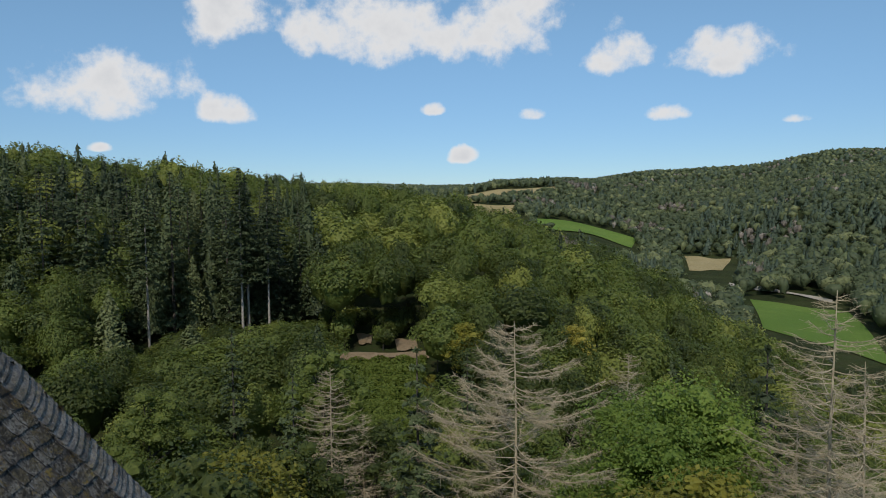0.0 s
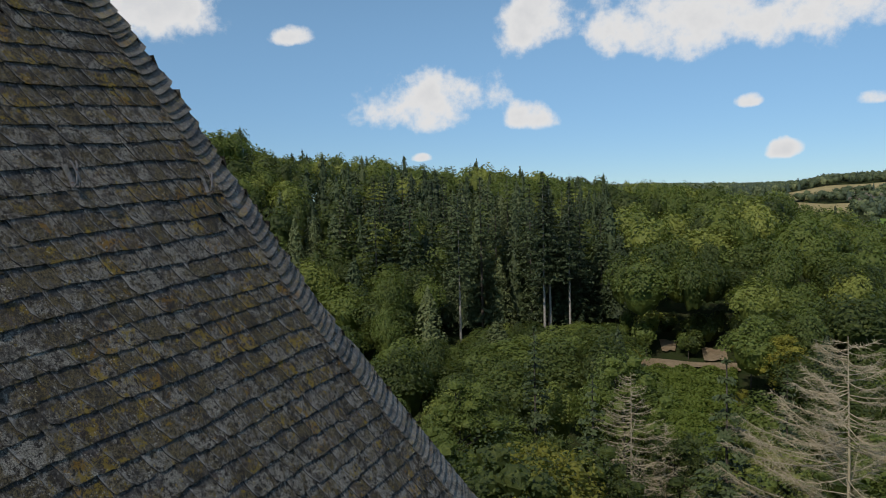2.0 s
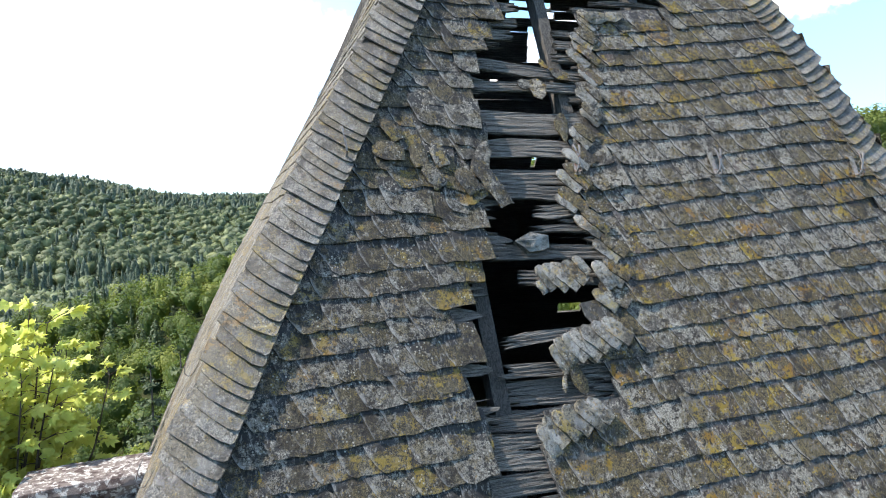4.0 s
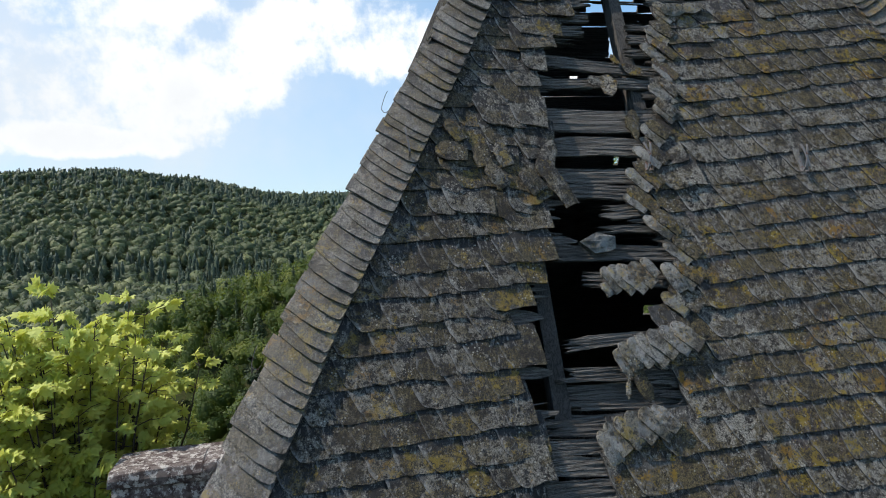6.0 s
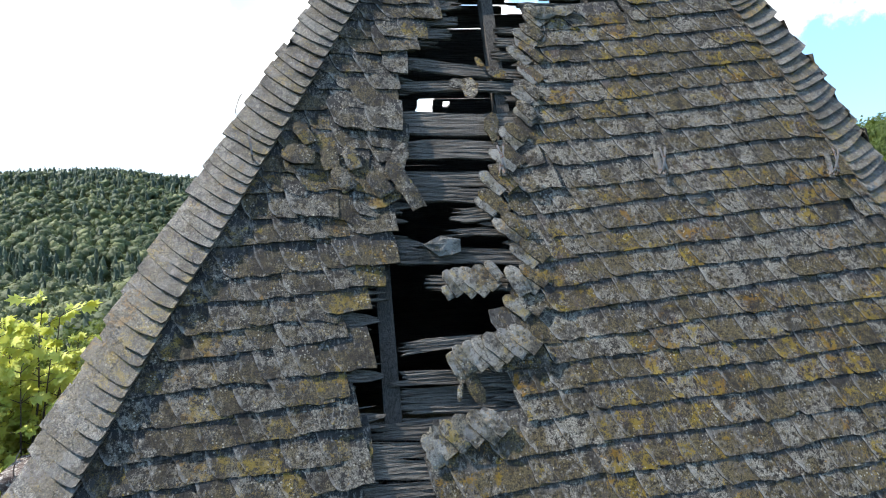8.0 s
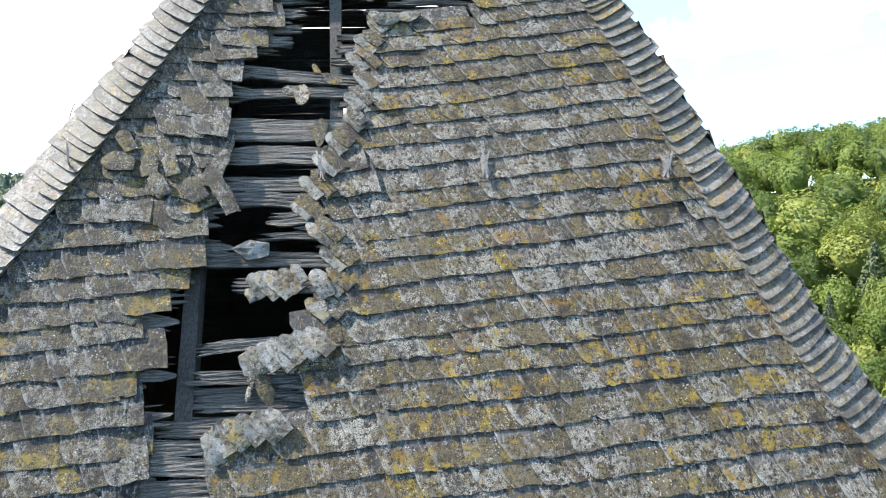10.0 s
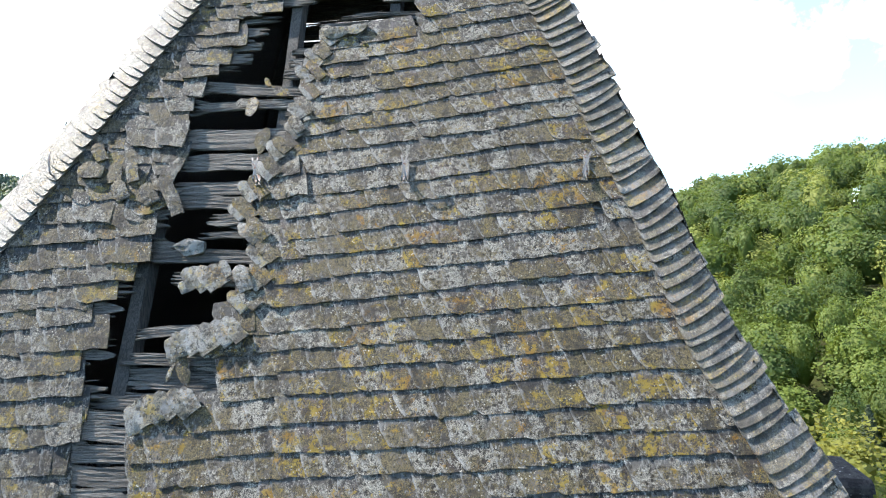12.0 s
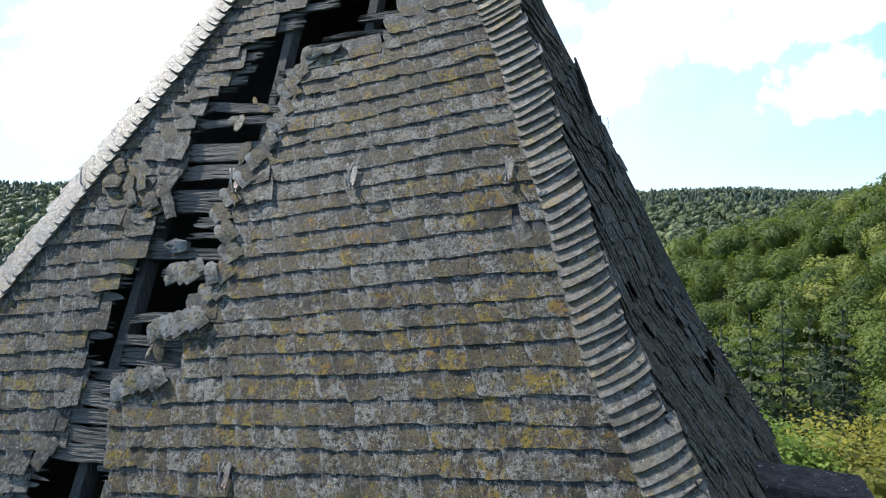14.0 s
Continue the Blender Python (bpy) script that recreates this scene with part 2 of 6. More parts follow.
    # orange and yellow lichen where the olive grows thickest, in some stretches more than in others
    gold = s.math("ADD", s.math("ADD", s.math("ADD", s.noise(8.0, 7, 0.7, s.scaled(shifted, (1.3, 1.3, 1.3))), zone), s.math("MULTIPLY", s.math("SUBTRACT", r2, 0.5), 0.16)), s.math("ADD", s.math("MULTIPLY", fray, 0.5), fine))
    gold = s.step(s.math("SUBTRACT", gold, s.math("MULTIPLY", bare, 0.14)), 0.577, 0.645)
    col = s.mix(s.math("MULTIPLY", gold, 0.85 * lichen), col, s.mix(s.step(s.noise(2.2, 3), 0.36, 0.52), (0.26, 0.13, 0.014), (0.30, 0.205, 0.026)))
    # pits, pale dots, old stains and the chipped rim
    col = s.mix(s.step(n2, 0.39, 0.465, 0.88 * speck, 0.0), col, (0.016, 0.014, 0.013))
    dots, _ = s.cells(30.0)
    col = s.mix(s.math("MULTIPLY", s.step(dots, 0.14, 0.26, 0.85 * speck, 0.0), s.step(s.noise(4.5, 4), 0.47, 0.56)), col, (0.46, 0.435, 0.37))
    col = s.mix(s.step(s.noise(3.1, 8, 0.74), 0.525, 0.61, 0.0, 0.68), col, (0.02, 0.017, 0.016))
    worn = s.step(s.math("ADD", rim, s.math("MULTIPLY", s.math("SUBTRACT", n1, 0.5), 1.1)), 0.80, 1.06, 0.0, 0.55)
    col = s.mix(worn, col, s.mix(n2, (0.2, 0.2, 0.2), (0.44, 0.43, 0.41)))
    height = s.math("ADD", s.math("ADD", s.math("MULTIPLY", n1, 0.7), s.math("MULTIPLY", s.math("ADD", grey, olive), 0.3 * lichen)), s.math("ADD", s.math("MULTIPLY", n2, 0.8), s.math("MULTIPLY", n3, 0.4 * speck)))
    return s.surface(col, s.step(n2, 0.3, 0.7, gloss, min(0.92, gloss + 0.24)), 0.0, s.bump(height, 1.0 - 0.4 * pale, 0.02 - 0.011 * pale), spec)


SLATE = slate_material("lichened_slate")
HIP_SLATE = slate_material("smooth_hip_slate", 0.65, 0.2, 0.0, 0.38, 0.6, 0.3, 0.55)


def edge_material():
    s = Shader("chipped_slate_edge")
    # edge colour kept dark to stand in for the courses' shadow lines
    return s.surface(s.mix(s.step(s.noise(40, 5, 0.7), 0.42, 0.58), (0.035, 0.034, 0.034), (0.085, 0.081, 0.077)), 0.85, 0.0, s.bump(s.noise(120, 3), 0.5, 0.005), 0.2)


SLATE_EDGE = edge_material()
# blue-grey slate; the weak light left of the hole is put into its colour
DIM_BLUE_SLATE = slate_material("shaded_blue_slate", 0.72, 0.0, 0.68, 0.6, 0.95, 0.9)
# one slate in a sunlit and a shaded copy, the light put into colour
SLATE_SUNNY = slate_material("sun_paled_slate", 0.7, 0.25)
SLATE_SHADED = slate_material("shade_darkened_slate", 0.25, 0.0, 0.75, 0.75, 0.8, 0.0, 0.08)


def wood_material(name, along, grey=0.0):
    s = Shader(name)
    grain = s.noise(3.4, 9, 0.72, s.scaled(s.pos, (22.0, *along)), 0.4)
    fine = s.noise(8.0, 8, 0.75, s.scaled(s.pos, (30.0, along[0] * 1.3, along[1] * 1.5)))
    r = s.random()
    col = s.mix(s.step(grain, 0.42, 0.58), (0.075, 0.066, 0.058), (0.30, 0.272, 0.24))
    col = s.mix(s.step(fine, 0.54, 0.62, 0.0, 0.7), col, (0.44, 0.415, 0.385))
    col = s.mix(s.step(fine, 0.36, 0.43, 0.9, 0.0), col, (0.012, 0.011, 0.011))
    col = s.mix(s.math("ADD", s.math("MULTIPLY", r, 0.35), grey), col, (0.036, 0.034, 0.034))
    h = s.math("ADD", s.math("MULTIPLY", grain, 1.0), s.math("MULTIPLY", fine, 0.7))
    return s.surface(col, 0.85, 0.0, s.bump(h, 1.0, 0.022), 0.2)


WOOD = wood_material("weathered_softwood", (0.7, 46.0), 0.1)
BEAM = wood_material("weathered_rafter", (30.0, 1.2), 0.5)


def stone_material(name="mottled_masonry", in_shade=0.0):
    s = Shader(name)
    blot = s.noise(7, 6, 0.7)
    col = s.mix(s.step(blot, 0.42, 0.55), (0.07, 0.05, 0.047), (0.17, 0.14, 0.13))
    # pale spots, sparser on a darkened stone where shade is put into the colour
    col = s.mix(s.step(s.noise(11, 6, 0.75), 0.50 + 0.1 * in_shade, 0.58 + 0.1 * in_shade), s.mix(0.7 * in_shade, col, (0.015, 0.015, 0.016)), (0.5, 0.47, 0.44))
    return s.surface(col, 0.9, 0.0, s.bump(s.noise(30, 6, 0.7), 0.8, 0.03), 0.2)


STONE = stone_material()
# masonry copy darkened for the roof's shade on the east wall
SHADED_STONE = stone_material("shaded_masonry", 1.0)


def iron_material():
    s = Shader("galvanised_iron")
    col = s.mix(s.step(s.noise(30, 4), 0.5, 0.62), (0.25, 0.225, 0.21), (0.19, 0.09, 0.055))
    return s.surface(col, 0.6, 0.35, s.bump(s.noise(160, 3), 0.3, 0.003))


IRON = iron_material()


def foliage(name, dark, mid, light, through, amount=0.35, grain=2.2):
    """Leaves; each tree has its own tone, and the leaves vary round it, singly and in sprays."""
    s = Shader(name)
    g = s.t.nodes.new("ShaderNodeNewGeometry").outputs["Random Per Island"]
    o = s.t.nodes.new("ShaderNodeObjectInfo").outputs["Random"]
    tone = s.math("FRACT", s.math("ADD", s.attribute("tone"), s.math("MULTIPLY", o, 1.0)))
    spray = s.noise(grain, 6, 0.75)
    col = s.mix(s.step(tone, 0.15, 0.8), dark, mid)
    col = s.mix(s.step(tone, 0.86, 0.98), col, light)
    col = s.mix(s.step(g, 0.5, 1.0, 0.0, 0.2), col, light)
    col = s.mix(s.step(spray, 0.50, 0.70, 0.0, 0.45), col, light)
    col = s.mix(s.step(spray, 0.32, 0.48, 0.6, 0.0), col, dark)
    m = s.leaf(col, s.mix(0.5, col, through), amount)
    bump = s.bump(spray, 0.55, 0.45 / grain)
    for n in s.t.nodes:
        if n.type == "BSDF_PRINCIPLED":
            s.put(bump, n.inputs["Normal"])
    return m


BROADLEAF = foliage("broadleaf", (0.042, 0.062, 0.016), (0.12, 0.158, 0.033), (0.26, 0.28, 0.06), (0.22, 0.27, 0.03))
BRIGHT_LEAF = foliage("ash_leaf", (0.1, 0.165, 0.028), (0.2, 0.285, 0.05), (0.35, 0.4, 0.095), (0.28, 0.38, 0.045), 0.4)
BEECH_LEAF = foliage("beech_leaf", (0.05, 0.085, 0.016), (0.125, 0.17, 0.03), (0.23, 0.25, 0.055), (0.24, 0.3, 0.04), 0.35, 1.4)
# far leaves greyed and paled: the haze of distance is in their colour
HAZED_LEAF = foliage("hazed_broadleaf", (0.065, 0.088, 0.042), (0.115, 0.145, 0.06), (0.2, 0.22, 0.095), (0.16, 0.2, 0.06), 0.2, 0.5)
BARE_LEAF = foliage("withered_crowns", (0.15, 0.13, 0.1), (0.23, 0.195, 0.155), (0.34, 0.3, 0.25), (0.2, 0.17, 0.12), 0.15, 0.6)
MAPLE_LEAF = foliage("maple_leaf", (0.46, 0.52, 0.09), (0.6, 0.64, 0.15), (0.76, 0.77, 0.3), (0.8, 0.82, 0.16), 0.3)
AUTUMN_LEAF = foliage("yellowing_leaf", (0.15, 0.16, 0.025), (0.27, 0.255, 0.04), (0.38, 0.33, 0.06), (0.34, 0.3, 0.04), 0.4)
NEEDLE = foliage("conifer_needles", (0.034, 0.05, 0.02), (0.066, 0.09, 0.034), (0.13, 0.15, 0.056), (0.05, 0.08, 0.03), 0.12)
# paler, bluish needles, with distance haze mixed into the colour
HAZED_NEEDLE = foliage("hazed_conifer_needles", (0.048, 0.07, 0.045), (0.062, 0.09, 0.056), (0.085, 0.115, 0.066), (0.05, 0.08, 0.04), 0.1, 0.6)


def bark(name, a, b):
    s = Shader(name)
    n = s.noise(3.0, 6, 0.7, s.scaled(s.pos, (4, 4, 0.8)))
    return s.surface(s.mix(s.step(n, 0.35, 0.65), a, b), 0.9, 0.0, s.bump(n, 0.8, 0.05), 0.2)


BARK = bark("bark", (0.04, 0.032, 0.025), (0.13, 0.11, 0.09))
PALE_BARK = bark("pale_bark", (0.20, 0.18, 0.15), (0.42, 0.39, 0.34))
DEAD_WOOD = bark("dead_twigs", (0.30, 0.24, 0.15), (0.50, 0.43, 0.30))


def ground_material(name, a, b, c, scale=1.0):
    s = Shader(name)
    big, mid, fine = s.noise(0.03 * scale, 5, 0.6), s.noise(0.4 * scale, 5, 0.65), s.noise(3.0 * scale, 4, 0.7)
    col = s.mix(s.step(big, 0.38, 0.62), a, b)
    col = s.mix(s.math("MULTIPLY", s.step(mid, 0.42, 0.66), 0.6), col, c)
    col = s.mix(s.step(fine, 0.35, 0.7, 0.3, 0.0), col, (0.015, 0.02, 0.008))
    return s.surface(col, 0.95, 0.0, s.bump(s.math("ADD", mid, fine), 0.8, 0.5), 0.1)


FOREST_FLOOR = ground_material("forest_floor", (0.02, 0.035, 0.01), (0.045, 0.06, 0.018), (0.06, 0.05, 0.025))
MEADOW = ground_material("meadow_grass", (0.12, 0.21, 0.04), (0.16, 0.25, 0.05), (0.13, 0.2, 0.045))
SCRUB = ground_material("green_scrub", (0.03, 0.085, 0.018), (0.05, 0.11, 0.02), (0.08, 0.12, 0.03), 3.0)
STUBBLE = ground_material("dry_stubble", (0.36, 0.29, 0.14), (0.44, 0.36, 0.19), (0.30, 0.25, 0.12))
EARTH = ground_material("bare_earth", (0.38, 0.27, 0.17), (0.45, 0.34, 0.22), (0.3, 0.23, 0.14), 4.0)
GRAVEL = ground_material("pale_track", (0.5, 0.46, 0.38), (0.56, 0.52, 0.45), (0.45, 0.4, 0.33), 4.0)

# ---- building helpers ----
def mesh_of(name, verts, faces, material, smooth=False, tone=None):
    me = bpy.data.meshes.new(name)
    verts = np.asarray(verts, np.float32)
    if isinstance(faces, np.ndarray):
        n, k = faces.shape
        me.vertices.add(len(verts))
        me.vertices.foreach_set("co", verts.ravel())
        me.loops.add(n * k)
        me.loops.foreach_set("vertex_index", faces.astype(np.int32).ravel())
        me.polygons.add(n)
        me.polygons.foreach_set("loop_start", np.arange(0, n * k, k, dtype=np.int32))
        me.update(calc_edges=True)
    else:
        me.from_pydata([tuple(map(float, v)) for v in verts], [], faces)
    me.polygons.foreach_set("use_smooth", np.full(len(me.polygons), smooth))
    if tone is not None:
        me.attributes.new("tone", "FLOAT", "POINT").data.foreach_set("value", np.asarray(tone, np.float32))
    me.materials.append(material)
    me.update()
    return me


def bm_mesh(name, bm, material, smooth=False):
    me = bpy.data.meshes.new(name)
    bm.to_mesh(me)
    bm.free()
    me.materials.append(material)
    if smooth:
        me.polygons.foreach_set("use_smooth", np.ones(len(me.polygons), bool))
    return me


PLACED = {}


def put_part(name, me, parent, m=None, label="", kind=""):
    """One mesh object under a thing, at the world pose m."""
    ob = new(name, me)
    ob.parent = parent
    base = PLACED.get(parent.name, Matrix())
    ob.matrix_parent_inverse = base.inverted()
    ob.matrix_basis = m if m is not None else Matrix()
    PLACED[ob.name] = ob.matrix_basis.copy()
    return tagged(ob, label, kind=kind)


def thing(name, place, label, category, group="", kind=""):
    ob = new(name)
    ob.matrix_basis = place
    PLACED[ob.name] = place.copy()
    return tagged(ob, label, category, group, kind)


def tubes(paths, radii, sides=5):
    """Tapered tubes along polylines: vertices and quads."""
    verts, faces = [], []
    for path, rad in zip(paths, radii):
        path = np.asarray(path, float)
        start = sum(len(v) for v in verts)
        d = np.gradient(path, axis=0)
        d /= np.linalg.norm(d, axis=1)[:, None] + 1e-9
        ref = np.array([0.31, 0.95, 0.05]) if abs(d[0][2]) > 0.7 else np.array([0, 0, 1.0])
        a = np.cross(d, ref)
        a /= np.linalg.norm(a, axis=1)[:, None] + 1e-9
        b = np.cross(d, a)
        ang = np.linspace(0, 2 * np.pi, sides, endpoint=False)
        ring = path[:, None] + np.asarray(rad)[:, None, None] * (np.cos(ang)[None, :, None] * a[:, None] + np.sin(ang)[None, :, None] * b[:, None])
        verts.append(ring.reshape(-1, 3))
        n = len(path)
        i, j = np.meshgrid(np.arange(n - 1), np.arange(sides), indexing="ij")
        k = (j + 1) % sides
        faces.append(np.stack([start + i * sides + j, start + i * sides + k, start + (i + 1) * sides + k, start + (i + 1) * sides + j], -1).reshape(-1, 4))
    return np.concatenate(verts), np.concatenate(faces)


# ---- the land ----
HUB = np.array([0.4, 3.0])
AZIMUTHS, PROFILES = [], []
RADII = np.concatenate([np.linspace(0, 60, 16), np.geomspace(70, 4600, 90)])


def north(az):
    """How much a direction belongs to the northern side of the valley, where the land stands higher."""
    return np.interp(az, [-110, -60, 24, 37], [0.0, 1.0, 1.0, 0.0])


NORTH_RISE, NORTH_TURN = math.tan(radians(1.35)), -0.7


def profile(az, *rz):
    """Ground heights along one azimuth (degrees to the left of +y): pairs of distance and height."""
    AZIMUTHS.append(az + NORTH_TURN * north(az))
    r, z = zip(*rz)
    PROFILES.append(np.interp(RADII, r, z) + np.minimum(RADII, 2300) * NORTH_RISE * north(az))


profile(-180, (0, 1), (20, -3), (60, -14), (200, -40), (600, -20), (1500, 60), (4600, 60))
profile(-120, (0, 1), (20, -3), (60, -14), (200, -40), (600, -20), (1500, 60), (4600, 60))
profile(-60, (0, 1), (20, -4), (60, -18), (150, -45), (300, -60), (520, -58), (700, 0), (1500, 60), (4600, 60))
profile(-38, (0, 1), (15, -4), (40, -18), (100, -40), (200, -56), (300, -60), (480, -60), (620, -38), (900, 10), (1500, 50), (2000, 70), (4600, 40))
profile(-30, (0, 1), (15, -4), (40, -16), (100, -32), (160, -43), (260, -59), (340, -60), (500, -60), (600, -48), (900, 0), (1400, 40), (1900, 78), (4600, 40))
profile(-23, (0, 1), (15, -4), (40, -15), (100, -22), (170, -30), (300, -58), (500, -60), (720, -58), (850, -30), (1300, 10), (1900, 45), (4600, 30))
profile(-17, (0, 1), (15, -4), (40, -15), (100, -18), (230, -25), (360, -52), (600, -58), (720, -54), (900, -38), (1300, 5), (1800, 36), (4600, 30))
profile(-10, (0, 1), (15, -4), (40, -15), (100, -14), (200, -13), (300, -19), (450, -45), (680, -43), (800, -31), (1000, -12), (1150, 14), (1300, 16), (1700, 10), (4600, 20))
profile(-5, (0, 1), (15, -4), (40, -15), (90, -11), (120, -9), (200, -6), (330, -11), (450, -35), (650, -45), (800, -32), (1000, -8), (1120, 12), (1300, 14), (1700, -10), (2400, 10), (4600, 20))
profile(0, (0, 1), (15, -4), (42, -15), (85, -10), (112, -7), (200, 0), (370, -9), (480, -30), (700, -40), (950, -8), (1050, 0), (1300, -10), (2200, 4), (4600, 4))
profile(8, (0, 1), (15, -4), (42, -15), (85, -10), (112, -7), (200, 2), (330, 3), (600, -20), (2200, 12), (4600, 12))
profile(16, (0, 1), (15, -4), (42, -15), (85, -12), (130, -7), (200, 4), (280, 8), (500, -5), (2200, 12), (4600, 12))
profile(24, (0, 1), (15, -4), (42, -16), (85, -13), (130, -7), (190, 6), (250, 12.5), (500, 0), (2200, 0), (4600, 0))
profile(33, (0, 1), (15, -4), (42, -17), (85, -12), (130, -3), (210, 19), (260, 20), (500, 0), (4600, 0))
profile(42, (0, 1), (15, -4), (42, -18), (85, -10), (130, 2), (200, 25), (240, 28.5), (500, 10), (4600, 0))
profile(52, (0, 1), (15, -4), (42, -20), (85, -12), (130, 2), (200, 23), (240, 26), (500, 10), (4600, 0))
profile(64, (0, 1), (15, -4), (42, -20), (85, -16), (130, -2), (210, 19), (250, 20), (500, 10), (4600, 0))
profile(74, (0, 1), (15, -4), (42, -21), (85, -19), (140, -8), (220, 13), (260, 14), (500, -20), (900, 28), (1100, 30), (4600, 0))
profile(79, (0, 1), (15, -4), (42, -22), (85, -22), (140, -14), (230, 6), (270, 5), (500, -30), (900, 22), (1100, 30), (4600, 0))
profile(87, (0, 1), (15, -4), (42, -22), (85, -26), (140, -22), (230, -3), (270, -6), (500, -36), (900, 36), (1100, 38), (4600, 0))
profile(93, (0, 1), (15, -4), (42, -22), (90, -34), (160, -34), (230, -12), (270, -14), (500, -36), (900, 38), (1100, 38), (4600, 0))
profile(102, (0, 1), (15, -4), (42, -22), (90, -38), (160, -46), (240, -24), (280, -24), (480, -34), (900, 62), (1100, 66), (4600, 0))
profile(106, (0, 1), (15, -4), (42, -22), (90, -38), (168, -50), (255, -32), (480, -30), (900, 71), (1100, 76), (4600, 0))
profile(113, (0, 1), (15, -4), (42, -22), (90, -38), (180, -54), (280, -45), (480, -20), (900, 68), (1100, 72), (4600, 0))
profile(140, (0, 1), (15, -4), (42, -22), (90, -38), (200, -50), (480, -10), (900, 72), (1100, 75), (4600, 0))
profile(179.9, (0, 1), (20, -3), (60, -14), (200, -40), (600, -20), (1500, 60), (4600, 60))
PROFILES = np.array(PROFILES)


def ground_height(x, y):
    """The land's height, on arrays of places."""
    dx, dy = np.asarray(x, float) - HUB[0], np.asarray(y, float) - HUB[1]
    r, az = np.hypot(dx, dy), np.degrees(np.arctan2(-dx, dy))
    i = np.clip(np.searchsorted(AZIMUTHS, az) - 1, 0, len(AZIMUTHS) - 2)
    a0, a1 = np.array(AZIMUTHS)[i], np.array(AZIMUTHS)[i + 1]
    f = (az - a0) / (a1 - a0)
    f = f * f * (3 - 2 * f)
    k = np.clip(np.searchsorted(RADII, r) - 1, 0, len(RADII) - 2)
    g = np.clip((r - RADII[k]) / (RADII[k + 1] - RADII[k]), 0, 1)
    z0 = PROFILES[i, k] * (1 - g) + PROFILES[i, k + 1] * g
    z1 = PROFILES[i + 1, k] * (1 - g) + PROFILES[i + 1, k + 1] * g
    return z0 * (1 - f) + z1 * f + np.sin(x * 0.05) * np.cos(y * 0.043) * np.clip(r / 60, 0, 1) * 0.8


def polar(az, r):
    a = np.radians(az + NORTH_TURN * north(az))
    return HUB[0] - np.sin(a) * r, HUB[1] + np.cos(a) * r


def build_ground():
    az = np.linspace(-180, 180, 361)[:-1]
    rr = RADII[1:]
    A, R = np.meshgrid(az, rr, indexing="ij")
    x, y = polar(A, R)
    verts = np.stack([x, y, ground_height(x, y)], -1).reshape(-1, 3)
    verts = np.concatenate([verts, [[HUB[0], HUB[1], 1.0]]])
    n, m = A.shape
    i, j = np.meshgrid(np.arange(n), np.arange(m - 1), indexing="ij")
    k = (i + 1) % n
    quads = np.stack([i * m + j, i * m + j + 1, k * m + j + 1, k * m + j], -1).reshape(-1, 4)
    faces = [tuple(q) for q in quads.tolist()] + [(int(i * m), int((i + 1) % n * m), n * m) for i in range(n)]
    ob = new("ground", mesh_of("ground", verts, faces, FOREST_FLOOR, True))
    return tagged(ob, "wooded valley ground with leaf litter and undergrowth", "ground", kind="structure")


ground = build_ground()


def drape(name, corners, material, label, category, lift=0.25, n=(16, 10)):
    """A patch of land between four corners (azimuth, distance), laid over the ground."""
    c = np.array(corners, float)
    s, t = np.meshgrid(np.linspace(0, 1, n[0]), np.linspace(0, 1, n[1]), indexing="ij")
    p = ((1 - s) * (1 - t))[..., None] * c[0] + (s * (1 - t))[..., None] * c[1] + (s * t)[..., None] * c[2] + ((1 - s) * t)[..., None] * c[3]
    wob = 0.006 * np.sin(7 * s + 3 * t) * np.sin(np.pi * s)
    p[..., 1] *= 1 + wob
    x, y = polar(p[..., 0], p[..., 1])
    z = ground_height(x, y) + lift
    verts = np.stack([x, y, z], -1).reshape(-1, 3)
    i, j = np.meshgrid(np.arange(n[0] - 1), np.arange(n[1] - 1), indexing="ij")
    quads = np.stack([i * n[1] + j, (i + 1) * n[1] + j, (i + 1) * n[1] + j + 1, i * n[1] + j + 1], -1).reshape(-1, 4)
    ob = new(name, mesh_of(name, verts, quads, material, True))
    FIELDS.append(c)
    return tagged(ob, label, category, kind="structure")


FIELDS = []
drape("meadow", [(-24.0, 500), (-30.5, 470), (-33.5, 340), (-25.0, 400)], MEADOW, "bright green mown meadow on the valley floor", "meadow", 0.5)
drape("road", [(-22.5, 560), (-29.5, 505), (-29.5, 497), (-22.5, 548)], GRAVEL, "pale gravel road along the valley meadow", "road", 0.9)
drape("brown_field", [(-19.2, 715), (-22.6, 720), (-22.0, 640), (-19.6, 630)], STUBBLE, "dry brown field in the valley bottom", "field", 0.6)
drape("stubble_field", [(-0.6, 1050), (-10.0, 1150), (-9.0, 1085), (-1.2, 960)], STUBBLE, "pale yellow stubble field on the hilltop", "field", 1.0)
drape("stubble_field", [(-1.4, 960), (-6.2, 960), (-6.0, 860), (-2.6, 880)], STUBBLE, "pale yellow stubble field below the copse", "field", 1.0)
drape("pasture", [(-7.0, 860), (-15.6, 800), (-15.2, 740), (-8.0, 780)], MEADOW, "olive green pasture strip on the far slope", "meadow", 1.0)
drape("clearing", [(10.4, 105), (2.0, 105), (2.2, 78), (10.2, 76)], SCRUB, "overgrown green clearing below the forest", "clearing", 0.3)
drape("forest_track", [(10.6, 108.6), (1.4, 108.6), (1.5, 105.4), (10.6, 105.4)], EARTH, "bare brown earth track above the clearing", "track", 0.35)
drape("earth_bank", [(4.4, 115), (2.6, 115), (2.4, 109.2), (4.2, 109.2)], EARTH, "bare reddish earth bank among the trees", "bank", 0.35, (6, 5))
